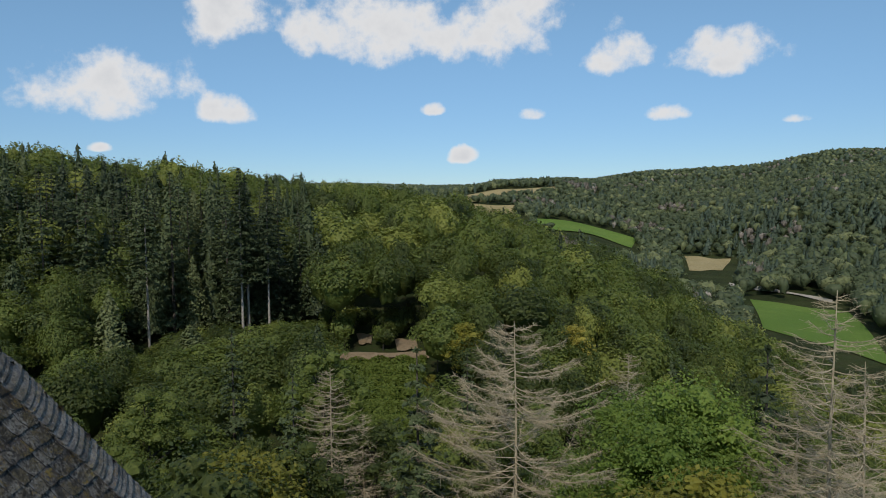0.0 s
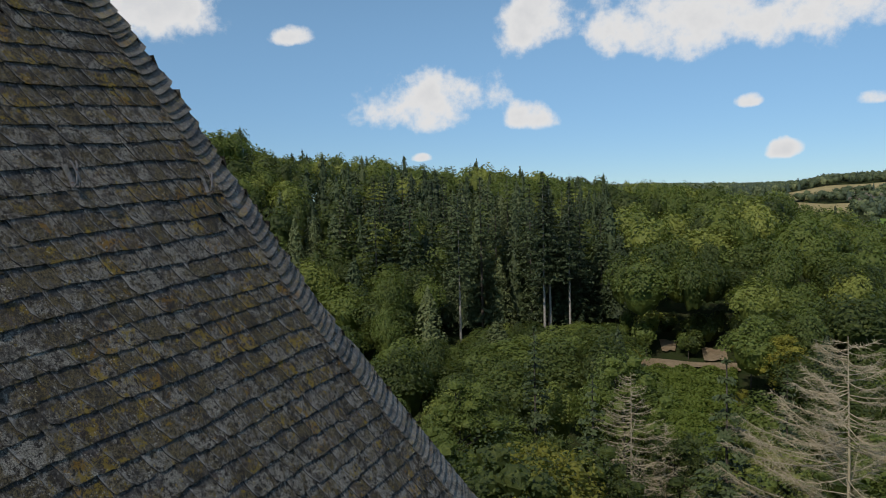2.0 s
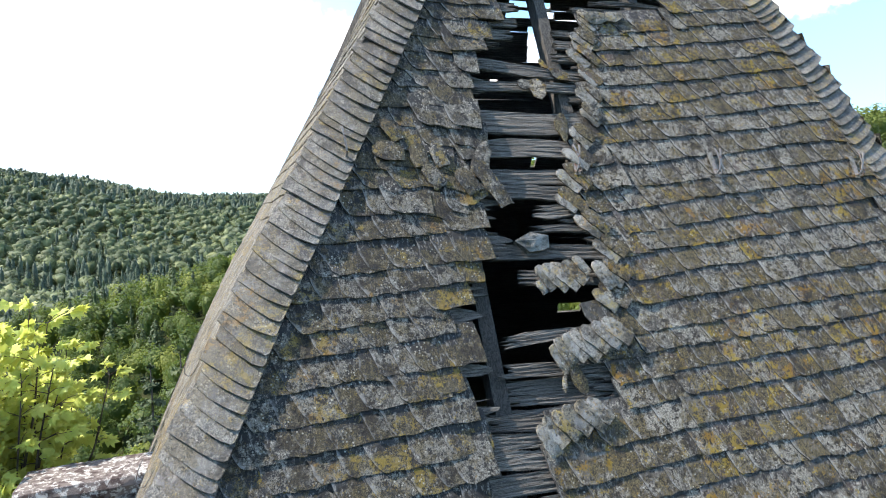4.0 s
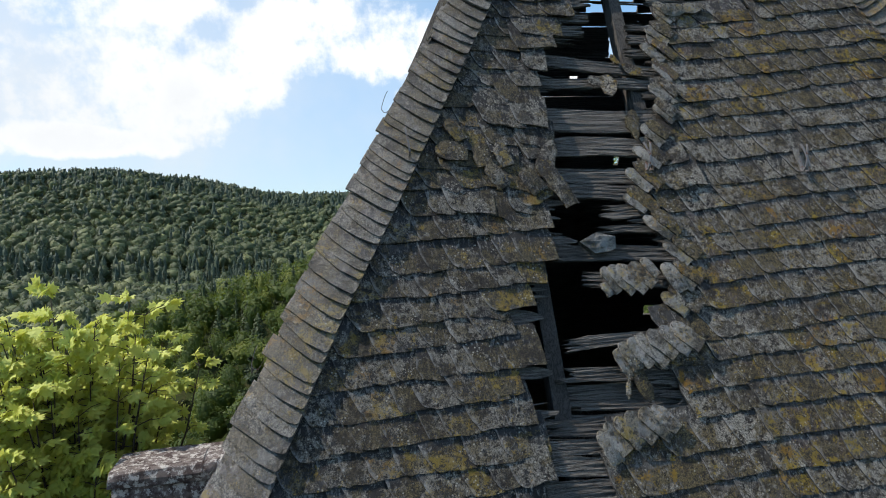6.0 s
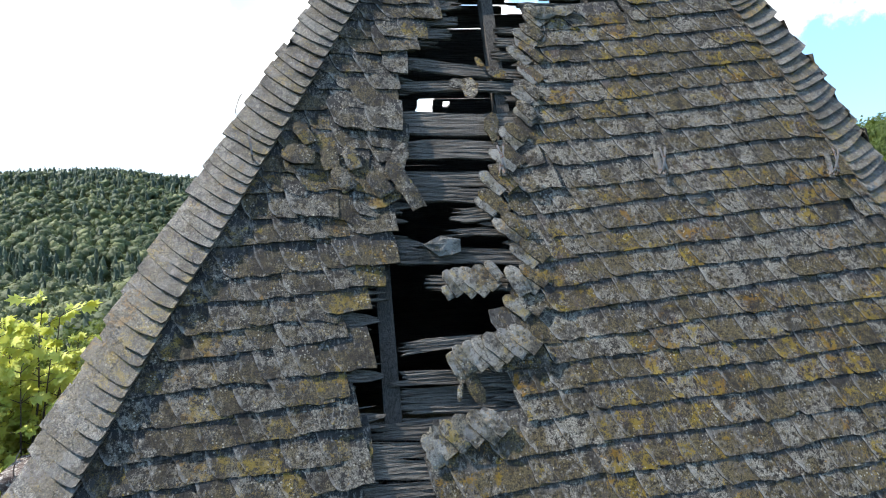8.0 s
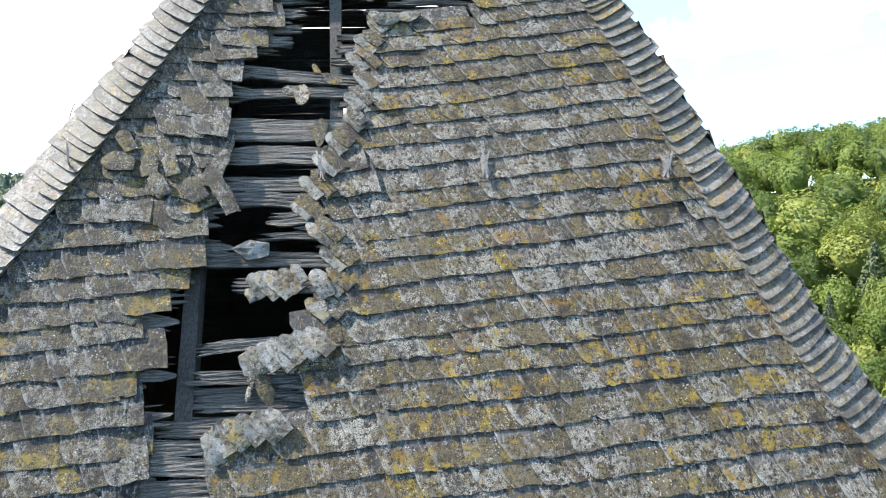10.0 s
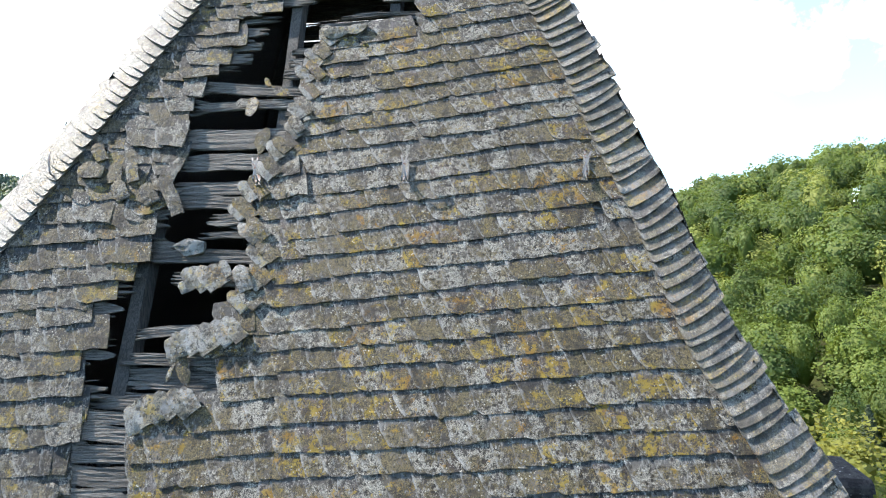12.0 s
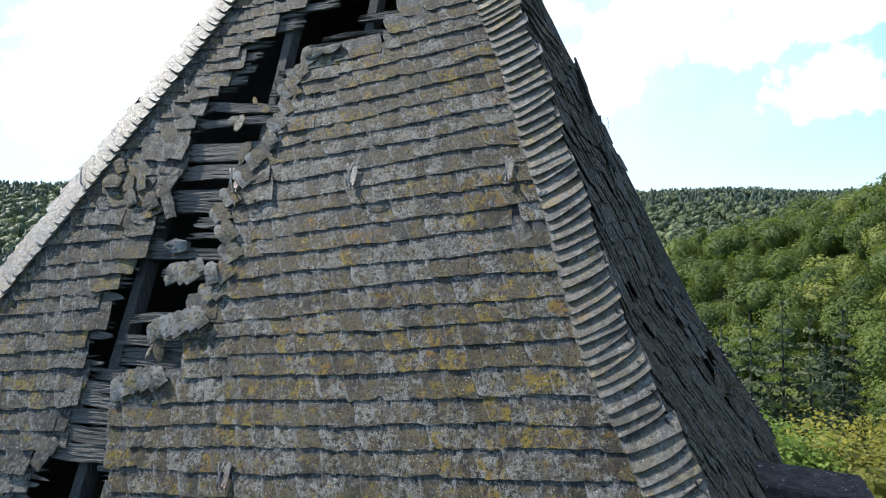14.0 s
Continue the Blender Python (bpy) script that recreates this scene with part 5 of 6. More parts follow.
# the spruce stand behind the clearing, with bare pale stems at its edge
for az, r, el in ((16.8, 120, 1.2), (16.3, 122, 0.4), (14.7, 121, 0.2), (23.9, 119, 0.2)):
    plant("spruce", SPRUCE[2], az, r, top_scale(29, az, r, el), "tall spruce with a bare pale lower stem")
stand = []
for _ in range(900):
    az, r = g.uniform(11.0, 34.0), g.uniform(127, 172)
    p = polar(az, r)
    if len(stand) < 46 and all(math.hypot(p[0] - q[0], p[1] - q[1]) > 5.2 for q in stand):
        stand.append(p)
        k = int(g.integers(0, 2))
        el = np.interp(az, [11, 14, 20, 27, 34], [-1.0, 0.6, 0.9, 1.6, 2.4]) - g.uniform(0, 2.2)
        plant("spruce", SPRUCE[k], az, r, top_scale((26, 22)[k], az, r, float(el)), "tall dark green spruce in a dense stand")
# bushes round the clearing
for az, r, el, k in ((10.2, 101, -12.4, 1), (11.4, 97, -12.6, 0), (9.3, 104, -13.0, 1), (12.6, 92, -13.4, 2), (8.6, 110, -11.6, 0), (5.4, 110, -12.0, 2), (1.6, 107, -11.4, 1), (0.8, 100, -12.6, 2), (4.8, 112, -11.2, 0), (13.8, 96, -12.6, 1), (15.4, 100, -12.4, 2),
                     (17.5, 102, -12.2, 0), (10.8, 86, -16.2, 0), (1.4, 88, -15.6, 1), (9.8, 80, -18.2, 2), (3.4, 77, -19.6, 0), (7.0, 75, -19.8, 1)):
    if k == 1:
        plant("yellowing_tree", YELLOW[0], az, r, top_scale(12, az, r, el), "yellow-green bush at the edge of the clearing")
    else:
        plant("broadleaf_tree", BROAD[3], az, r, top_scale(13, az, r, el), "small green bush at the edge of the clearing")
# beside the tower, under the wall
for az, r, el in ((68.5, 25.8, -12.9), (65.2, 25.0, -13.4), (62.0, 25.5, -12.6)):
    plant("yellowing_tree", YELLOW[1], az, r, top_scale(19, az, r, el), "broadleaf tree with yellowing leaves")
for az, r, el in ((81.5, 72, -7.6), (79.5, 76, -7.0), (77.6, 74, -7.9), (83.2, 66, -8.6), (75.8, 80, -7.4), (95.0, 62, -8.4), (97.0, 58, -10.0), (92.8, 70, -7.6), (98.8, 66, -11.0), (93.6, 54, -12.0), (96.2, 48, -13.5)):
    plant("spruce", SPRUCE[3], az, r, top_scale(22, az, r, el), "dark green spruce in a group below the tower")

# the nearer wood, tree by tree
placed = [polar(a, r) for a, r in ((-5.8, 36), (-31.6, 33), (1.9, 43), (-19.2, 36), (18.3, 40))]
count = 0
for _ in range(6000):
    az, r = g.uniform(-38, 118), math.sqrt(g.uniform(24 ** 2, 68 ** 2))
    if (1.6 < az < 10.4 and 72 < r < 110) or 44 < az < 72:
        continue
    x, y = polar(az, r)
    if min(math.hypot(x - a, y - b) for a, b in placed) < 6.4 or count >= 100:
        continue
    el_max = -16.5 + (r - 30) * 0.09 if az < 12 else -14.5 + (r - 30) * 0.10
    if 1.0 < az < 10.6 and r > 40:
        el_max = -19.4
    if -1.5 < az < 8.5 and r < 46:
        el_max = -25.0
    if az < -21:
        el_max = min(el_max, -14.8)
    if az > 92:
        el_max = -19.0
    elif az > 48:
        el_max = -15.0 + (r - 30) * 0.10
    k = int(g.integers(0, 4))
    conifer = g.random() < (0.10 if az < 48 else 0.22) and r > 45
    high = (22 if conifer else (17, 15, 19, 13)[k]) * g.uniform(0.8, 1.1)
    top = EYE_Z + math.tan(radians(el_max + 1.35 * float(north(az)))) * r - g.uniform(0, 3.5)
    room = top - float(ground_height(x, y))
    if room < 4:
        continue
    if conifer:
        plant("spruce", SPRUCE[1], az, r, min(high, room) / 22, "dark green spruce among broadleaf trees")
    else:
        plant("broadleaf_tree", BROAD[k], az, r, min(high, room) / (17, 15, 19, 13)[k], "dense green broadleaf tree on the slope")
    placed.append((x, y))
    count += 1


def lump_tree(g, height, radius, leaves, size, conifer, rings=6, sides=9):
    """A tree of the farther wood: a lobed leafy mass with loose leaf clumps on its outside; triangles."""
    ph = np.linspace(0, 2 * np.pi, sides, endpoint=False) + g.uniform(0, 6)
    if conifer:
        rows = rings * 2 if leaves > 60 else rings
        t = np.linspace(0.0, 1, rows)
        rr = radius * t ** 0.8 * np.where(np.arange(rows) % 2, 1.05, 0.7) * (0.55 if leaves > 60 else 0.9)
        R = np.maximum(rr[:, None] * g.uniform(0.7, 1.2, (rows, sides)), 0.05)
        z = height * (1 - t * 0.86)[:, None] + g.normal(0, height * 0.012, R.shape)
        v = np.stack([np.cos(ph) * R, np.sin(ph) * R, z], -1).reshape(-1, 3)
        n = max(0, leaves)
        tt = g.uniform(0, 1, n) ** 0.7
        a = g.uniform(0, 6.283, n)
        out = radius * tt ** 0.8 * g.uniform(0.8, 1.2, n)
        p = np.stack([np.cos(a) * out, np.sin(a) * out, height * (1 - tt * 0.86)], 1)
        nor = np.stack([np.cos(a), np.sin(a), np.full(n, 0.9)], 1)
        stretch = 2.0
    else:
        u = g.normal(0, 1, (9, 3))
        u[:, 2] = np.abs(u[:, 2]) * 0.9 - 0.2
        u /= np.linalg.norm(u, axis=1)[:, None]
        th = np.linspace(0.12, 2.5, rings)
        T, P = np.meshgrid(th, ph, indexing="ij")
        d = np.stack([np.sin(T) * np.cos(P), np.sin(T) * np.sin(P), np.cos(T)], -1).reshape(-1, 3)
        deep = min(1.25 if leaves > 60 else 0.9 if leaves > 30 else 0.62, height * 0.45 / radius)
        mid = np.array([0, 0, height - radius * deep])

        def reach(way):
            near = np.clip((way @ u.T).max(1), 0, 1)
            return radius * (0.58 + 0.44 * near ** 5)

        scale = np.array([1, 1, deep])
        fall = np.where(d[:, 2:] < 0, [[1, 1, 2.0]], [[1, 1, 1.0]])      # the lower crown hangs towards the ground
        v = d * fall * (reach(d) * g.uniform(0.85 if leaves > 60 else 0.7, 1.1 if leaves > 60 else 1.2, len(d)) * (0.72 if leaves > 60 else 0.9))[:, None] * scale + mid
        rows = rings
        n = leaves
        w = g.normal(0, 1, (n, 3))
        w[:, 2] = np.where(g.random(n) < 0.8, np.abs(w[:, 2]), w[:, 2])
        w /= np.linalg.norm(w, axis=1)[:, None] + 1e-9
        p = w * (reach(w) * g.uniform(0.84, 1.1, n))[:, None] * scale + mid
        nor = w + [0, 0, 0.15]
        stretch = 1.3
    i, j = np.meshgrid(np.arange(rows - 1), np.arange(sides), indexing="ij")
    k = (j + 1) % sides
    a, b, c, e = i * sides + j, (i + 1) * sides + j, (i + 1) * sides + k, i * sides + k
    tri = np.concatenate([np.stack([a, b, c], -1).reshape(-1, 3), np.stack([a, c, e], -1).reshape(-1, 3), [[0, s, s + 1] for s in range(1, sides - 1)]])
    core = len(v)
    if n:
        lv, lt = leaf_tris(g, p, nor, size, 0.42 if not conifer else 0.5, stretch)
        return np.concatenate([v, lv]), np.concatenate([tri, lt + core]), len(tri)
    return v, tri, len(tri)


def wood_zone(az, r, x, y):
    """The share of conifers in the wood at a place."""
    n = math.sin(x * 0.021 + 1.3) * math.cos(y * 0.017 + 0.4) * 0.5 + 0.5
    if 10.5 < az < 36 and 122 < r < 205:
        return 0.75
    if 11 < az < 40 and r < 400:
        return 0.04 + 0.08 * n
    # conifers crowded on the upper hill stand in for a cloud's shade
    if az > 78 and r > 810:
        return 0.7
    if az > 92 and 470 < r < 545:
        return 0.75
    if az < -19 and 560 < r < 1000:
        return 0.2 + 0.35 * n
    if az > 78 and r > 530:
        return 0.05 + 0.2 * n
    if az > 92:
        return 0.04 + 0.2 * n
    if az > 46:
        return 0.04 if r < 150 else 0.0
    return 0.03 + 0.22 * n * n


# open lines across the valley, in front of the fields
OPEN_BELOW = ((-34.5, -24, 250, 400), (-31, -23, 400, 505), (-23.2, -18.8, 470, 722), (2.2, 4.6, 100, 116), (6.0, 7.8, 105, 119), (-7, -0.8, 780, 880), (-16, -7, 630, 760))


class Wood:
    def __init__(self):
        self.v, self.q, self.tone, self.soft, self.n = [], [], [], [], 0

    def add(self, verts, tris, core, tone):
        self.v.append(verts)
        self.q.append(tris + self.n)
        self.tone.append(np.full(len(verts), tone))
        self.soft.append(np.arange(len(tris)) < core)
        self.n += len(verts)

    def finish(self, name, material, label):
        me = mesh_of(name, np.concatenate(self.v), np.concatenate(self.q), material, tone=np.concatenate(self.tone))
        me.polygons.foreach_set("use_smooth", np.concatenate(self.soft))
        return tagged(new(name, me), label, "forest", kind="stuff")


def el_cap(az, r):
    """The highest elevation that treetops reach in front of the clearing and of the bare stems."""
    if 1.0 < az < 10.6 and r < 104:
        return -19.4
    if 10.6 <= az < 25.5 and r < 127:
        return -11.9 if az > 21.5 else -10.8
    if az < 46 and r < 100:
        return -7.0
    if 8 < az < 40 and r < 260:
        return float(np.interp(az, [8, 15.6, 20, 26, 31.5, 40], [0.6, 1.9, 2.3, 3.0, 4.4, 5.4]))
    return 90


def grow(g, band, spacing, leaves, size, tall, broad, conifers, az0=-36, az1=122, rings=6, sides=9):
    """Trees over a ring of the land, on a jittered grid, where the slope can be seen from the tower."""
    r0, r1 = band
    r = r0
    shapes = {}
    for con in (False, True):
        rad0 = min(spacing * (0.56 if con and r0 < 300 else 0.42 if con else 0.60 if r0 < 300 else 0.74), tall * 0.6)
        shapes[con] = [(rad0, *lump_tree(g, tall, rad0, leaves, size, con, rings, sides)) for _ in range(14 if r0 < 300 else 24)]
    while r < r1:
        n = int(radians(az1 - az0) * r / spacing)
        for k in range(n):
            az = az0 + (az1 - az0) * (k + g.uniform(0, 1)) / n
            rr = r + g.uniform(-0.5, 0.5) * spacing
            if (1.6 < az < 10.4 and rr < 109.5) or (15 < az < 76 and rr > 300) or in_field(az, rr) or any(a < az < b and c < rr < d for a, b, c, d in OPEN_BELOW):
                continue
            x, y = polar(az, rr)
            z = float(ground_height(x, y))
            x2, y2 = polar(az, rr + 12)
            rise = float(ground_height(x2, y2)) - z
            if rise < -0.3 * 12 and rr > 285:      # far side of a ridge
                continue
            con = g.random() < wood_zone(az, rr, float(x), float(y))
            h = tall * g.uniform(0.78, 1.12) * (1.12 if con else 1.0)
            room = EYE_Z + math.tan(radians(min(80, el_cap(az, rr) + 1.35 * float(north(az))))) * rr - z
            if room < 2.5:
                continue
            h = min(h, room * g.uniform(0.62, 1.0))
            rad = spacing * (0.56 if con and rr < 300 else 0.42 if con else 0.60 if rr < 300 else 0.74) * g.uniform(0.6, 1.4)
            rad = min(rad, h * 0.6)
            bare = not con and az < -4 and rr > 250 and math.sin(float(x) * 0.031 + 0.6) * math.cos(float(y) * 0.023) > 0.5 and g.random() < 0.6
            rad0, tv, q, core = shapes[con][int(g.integers(0, len(shapes[con])))]
            spin = g.uniform(0, 6.283)
            cs, sn = math.cos(spin) * rad / rad0, math.sin(spin) * rad / rad0
            if bare:
                cs, sn, h = cs * 0.6, sn * 0.6, h * 0.85
            v = tv @ np.array([[cs, sn, 0], [-sn, cs, 0], [0, 0, h / tall]]) + [float(x), float(y), z - 0.3]
            (withered if bare else conifers if con else beech if az > 46 and rr < 330 else broad).add(v, q, core, (0.6 * g.random() + 0.4 * (0.5 + 0.5 * math.sin(float(x) * 0.024) * math.sin(float(y) * 0.031 + 1.0))) if rr > 135 else g.random())
        r += spacing * 0.92


g = np.random.default_rng(303)
mid_b, mid_c, far_b, far_c, beech, withered = Wood(), Wood(), Wood(), Wood(), Wood(), Wood()
grow(g, (68, 98), 6.2, 2400, 0.25, 14, mid_b, mid_c, rings=6, sides=9)
grow(g, (98, 135), 6.6, 1700, 0.29, 16, mid_b, mid_c, rings=6, sides=9)
grow(g, (109.6, 124), 3.4, 300, 0.32, 5, mid_b, mid_b, -1, 25, rings=5, sides=7)
grow(g, (135, 220), 7.2, 620, 0.40, 18, mid_b, mid_c, rings=5, sides=8)
grow(g, (220, 300), 7.4, 300, 0.54, 18, mid_b, mid_c, rings=4, sides=7)
grow(g, (300, 620), 8.6, 56, 0.95, 15, far_b, far_c, -36, 146, 4, 6)
grow(g, (620, 1300), 10.5, 22, 1.6, 13, far_b, far_c, -36, 146, 3, 5)
grow(g, (1300, 2300), 20.0, 0, 3.0, 12, far_b, far_c, -36, 12, 3, 5)
beech.finish("beech_wood", BEECH_LEAF, "light green beech wood on the facing hillside")
mid_b.finish("broadleaf_wood", BROADLEAF, "dense mixed broadleaf wood on the opposite slope")
mid_c.finish("conifer_wood", NEEDLE, "dark spruce stand on the opposite slope")
far_b.finish("far_broadleaf_wood", HAZED_LEAF, "distant green wooded hills")
far_c.finish("far_conifer_wood", HAZED_NEEDLE, "distant dark conifer woods on the hills")
withered.finish("withered_wood", BARE_LEAF, "patches of grey withered trees on the far slopes")

# ferns and brambles on the clearing
n = 16000
x, y = polar(g.uniform(1.8, 10.6, n), np.sqrt(g.uniform(76 ** 2, 105 ** 2, n)))
lift = np.abs(np.sin(x * 0.9) * np.cos(y * 0.7)) * 0.7
lv, lt = leaf_tris(g, np.stack([x, y, ground_height(x, y) + 0.3 + lift], 1), np.tile([0, 0, 1.0], (n, 1)), 0.34, 0.5)
tagged(new("undergrowth", mesh_of("undergrowth", lv, lt, BEECH_LEAF, tone=np.full(len(lv), 0.2))), "low green ferns and brambles on the clearing", "undergrowth", kind="stuff")

# ---- things on and beside the roof ----
def bent_strip(points, wide, thick):
    """An iron strap along a bent line in the local y-z plane."""
    pts = np.array(points, float)
    d = np.gradient(pts, axis=0)
    d /= np.linalg.norm(d, axis=1)[:, None]
    nor = np.stack([-d[:, 1], d[:, 0]], 1)
    bm = bmesh.new()
    rows = []
    for p, n in zip(pts, nor):
        q = p + n * thick
        rows.append([bm.verts.new((-wide / 2, *p)), bm.verts.new((wide / 2, *p)), bm.verts.new((wide / 2, *q)), bm.verts.new((-wide / 2, *q))])
    for a, b in zip(rows[:-1], rows[1:]):
        for i in range(4):
            bm.faces.new((a[i], a[(i + 1) % 4], b[(i + 1) % 4], b[i]))
    bm.faces.new(rows[0][::-1])
    bm.faces.new(rows[-1])
    bmesh.ops.recalc_face_normals(bm, faces=bm.faces)
    return bm


HOOK_LINE = [(0.14, 0.036), (0.06, 0.040), (0.0, 0.044), (-0.035, 0.055), (-0.05, 0.085), (-0.035, 0.115), (0.0, 0.13), (0.07, 0.145), (0.15, 0.155), (0.19, 0.15)]
HOOK_MESH = bm_mesh("strap", bent_strip([(y, z) for y, z in HOOK_LINE], 0.016, 0.007), IRON)
PLATE_MESH = bm_mesh("plate", bent_strip([(0.2, 0.034), (0.1, 0.038), (0.0, 0.042), (-0.07, 0.047)], 0.06, 0.003), HIP_SLATE)


def roof_hook(m, twin=True):
    """An iron ladder hook: one or two bent straps on a small plate."""
    h = thing("roof_hook", m, "rusty iron ladder hook nailed to the slates", "roof hook", "ladder hooks on the roof")
    for k, turn in enumerate((-14, 12) if twin else (0,)):
        put_part("strap", HOOK_MESH, h, m @ Matrix.Translation((0.012 * (k * 2 - 1), 0, 0)) @ Matrix.Rotation(radians(turn), 4, "Z"))
    put_part("plate", PLATE_MESH, h, m)
    return h


for u, v, turn, twin in ((-0.92, 0.44, 4, True), (0.575, 0.39, 0, True), (2.285, 0.34, -8, True), (-3.035, 0.63, 8, False), (-0.18, -2.74, 0, True)):
    roof_hook(FRONT @ bend_matrix(u, v, 0.02) @ Matrix.Rotation(radians(turn), 4, "Z"), twin)
for s, v in ((0.972, 1.12), (0.93, -1.28), (0.975, -1.95)):
    roof_hook(frame_matrix(*on_face(LEFT_FACE, s, v)) @ Matrix.Translation((0, 0, 0.0)) @ Matrix.Scale(0.75, 4), False)
roof_hook(frame_matrix(*on_face(RIGHT_FACE, 0.95, 1.55)) @ Matrix.Scale(0.8, 4), False)


def shard(g, wide, tall, thick, corners, point=0.0, rough=0.1):
    """A broken slate: an uneven many-cornered plate with flaked edges, thin at its rim."""
    a = np.sort(g.uniform(0, 2 * np.pi, corners)) * 0.35 + np.linspace(0, 2 * np.pi, corners, endpoint=False) * 0.65
    r = 1 + g.normal(0, rough, corners)
    x, y = np.cos(a) * wide / 2 * r, np.sin(a) * tall / 2 * r
    x *= 1 - point * np.abs(np.sin(a)) ** 2 * 0.5
    bm = bmesh.new()
    curl = g.normal(0, 0.10)
    def lift(p, q):
        return curl * (p * p / wide + q * q / tall * 0.5)
    top = [bm.verts.new((p, q, thick / 2 + lift(p, q) + g.normal(0, thick * 0.06))) for p, q in zip(x, y)]
    mids = [bm.verts.new((p * 0.55, q * 0.55, thick / 2 + lift(p * 0.55, q * 0.55) + g.normal(0, thick * 0.05) + thick * 0.12)) for p, q in zip(x, y)]
    low = [bm.verts.new((p * g.uniform(0.9, 0.99), q * g.uniform(0.9, 0.99), -thick / 2 + lift(p, q))) for p, q in zip(x, y)]
    hub = bm.verts.new((0, 0, thick * 0.64))
    for i in range(corners):
        j = (i + 1) % corners
        bm.faces.new((top[i], top[j], mids[j], mids[i]))
        bm.faces.new((low[i], low[j], top[j], top[i]))
        bm.faces.new((mids[i], mids[j], hub))
    bm.faces.new(low[::-1])
    bmesh.ops.recalc_face_normals(bm, faces=bm.faces)
    return bm


g = np.random.default_rng(9)
LOOSE = slate_material("bleached_slate", 0.6, 0.85, 0.0, 0.8, 0.8)
FLAKE = slate_material("pale_flake", 0.35, 1.0, 0.0, 0.8, 0.6)


def loose_slate(u, v, h, wide, tall, turn, nod, lean, label, thick=0.02, corners=15, point=0.3, mat=None, rough=0.1):
    m = FRONT @ bend_matrix(u, v, h) @ Matrix.Rotation(radians(turn), 4, "Z") @ Matrix.Rotation(radians(nod), 4, "X") @ Matrix.Rotation(radians(lean), 4, "Y")
    ob = new("loose_slate", bm_mesh("loose_slate", shard(g, wide, tall, thick, corners, point, rough), mat or SLATE))
    ob.matrix_basis = m
    return tagged(ob, label, "slate", "loose slates in the hole")


loose_slate(-1.49, -0.26, 0.03, 0.33, 0.17, -3, 10, 0, "thick pale stone flake lying on a board", 0.075, 8, 0.0, FLAKE, 0.1)
loose_slate(-0.94, 0.92, 0.035, 0.17, 0.33, -6, -4, 8, "pointed grey slate hanging by its nail", 0.016, 8, 0.6)
loose_slate(-1.10, 1.33, 0.045, 0.17, 0.27, 14, -8, -10, "slipped grey slate hanging over a board", 0.016, 8)
loose_slate(-1.22, 1.39, 0.03, 0.17, 0.12, 5, -3, 5, "small bluish slate fragment on a board", 0.014, 8)
loose_slate(-0.83, 1.52, 0.03, 0.26, 0.11, -24, 6, 0, "bent slate fragment lying across a board", 0.014, 8)
loose_slate(-0.98, 1.64, 0.03, 0.08, 0.15, 28, 0, 0, "small loose slate fragment", 0.014, 7)
loose_slate(-0.555, 1.90, 0.04, 0.09, 0.21, -8, -6, 0, "small pale slate hanging from a board", 0.014, 7, 0.6, LOOSE)
loose_slate(-0.27, 2.22, 0.06, 0.28, 0.16, 6, 8, 0, "thick lichened slate sticking out of the edge", 0.05, 9, 0.0, LOOSE)
loose_slate(-0.05, 2.26, 0.05, 0.30, 0.13, 10, 0, 0, "bleached broken slate at the edge of the hole", 0.04, 9, 0.0, LOOSE)
def tongue(g, long, wide, thick=0.014):
    """A torn slate: a long plate, round at one end (+x) and broken off straight at the other, a little hollow, with flaked edges."""
    t = np.linspace(0, 1, 9)
    half = wide / 2 * np.clip(np.sqrt(np.clip(1 - (np.clip(t - 0.62, 0, 1) / 0.40) ** 2, 0.03, 1)), 0, 1) * (0.86 + 0.14 * t) * (1 + g.normal(0, 0.05, 9))
    spine = (t - 0.5) * long
    bow = 0.02 * wide * np.sin(t * 3.1) + g.normal(0, 0.002, 9)
    arch = 0.05 * long * (1 - (2 * t - 1) ** 2) * g.uniform(-0.3, 1.0)
    bm = bmesh.new()
    rows = []
    for x, h, y0, z in zip(spine, half, bow, arch):
        jag = g.normal(0, 0.004) if x > spine[0] else g.normal(0, 0.014)
        e = [(-1.0, 0.0), (-0.55, 0.25), (0.0, 0.4), (0.55, 0.25), (1.0, 0.0)]
        up = [bm.verts.new((x + (jag if k else jag * 1.8), y0 + a * h, z + thick * (0.5 + c) + g.normal(0, 0.0012))) for k, (a, c) in enumerate(e)]
        low = [bm.verts.new((x + jag, y0 + a * h * 0.97, z - thick * 0.5)) for a, c in e]
        rows.append(up + low[::-1])
    for p, q in zip(rows[:-1], rows[1:]):
        for i in range(10):
            bm.faces.new((p[i], p[(i + 1) % 10], q[(i + 1) % 10], q[i]))
    bm.faces.new(rows[0])
    bm.faces.new(rows[-1][::-1])
    bmesh.ops.recalc_face_normals(bm, faces=bm.faces)
    return bm


def torn_slate(u, v, h, long, wide, turn, label, mat, roll=0.0, nod=0.0):
    """A tongue that points up its turn (degrees from the course), lying at a height over the boards."""
    m = FRONT @ bend_matrix(u, v, h) @ Matrix.Rotation(radians(turn), 4, "Z") @ Matrix.Rotation(radians(nod), 4, "Y") @ Matrix.Rotation(radians(roll), 4, "X")
    ob = new("loose_slate", bm_mesh("loose_slate", tongue(g, long, wide), mat))
    ob.matrix_basis = m
    return tagged(ob, label, "slate", "loose slates in the hole")


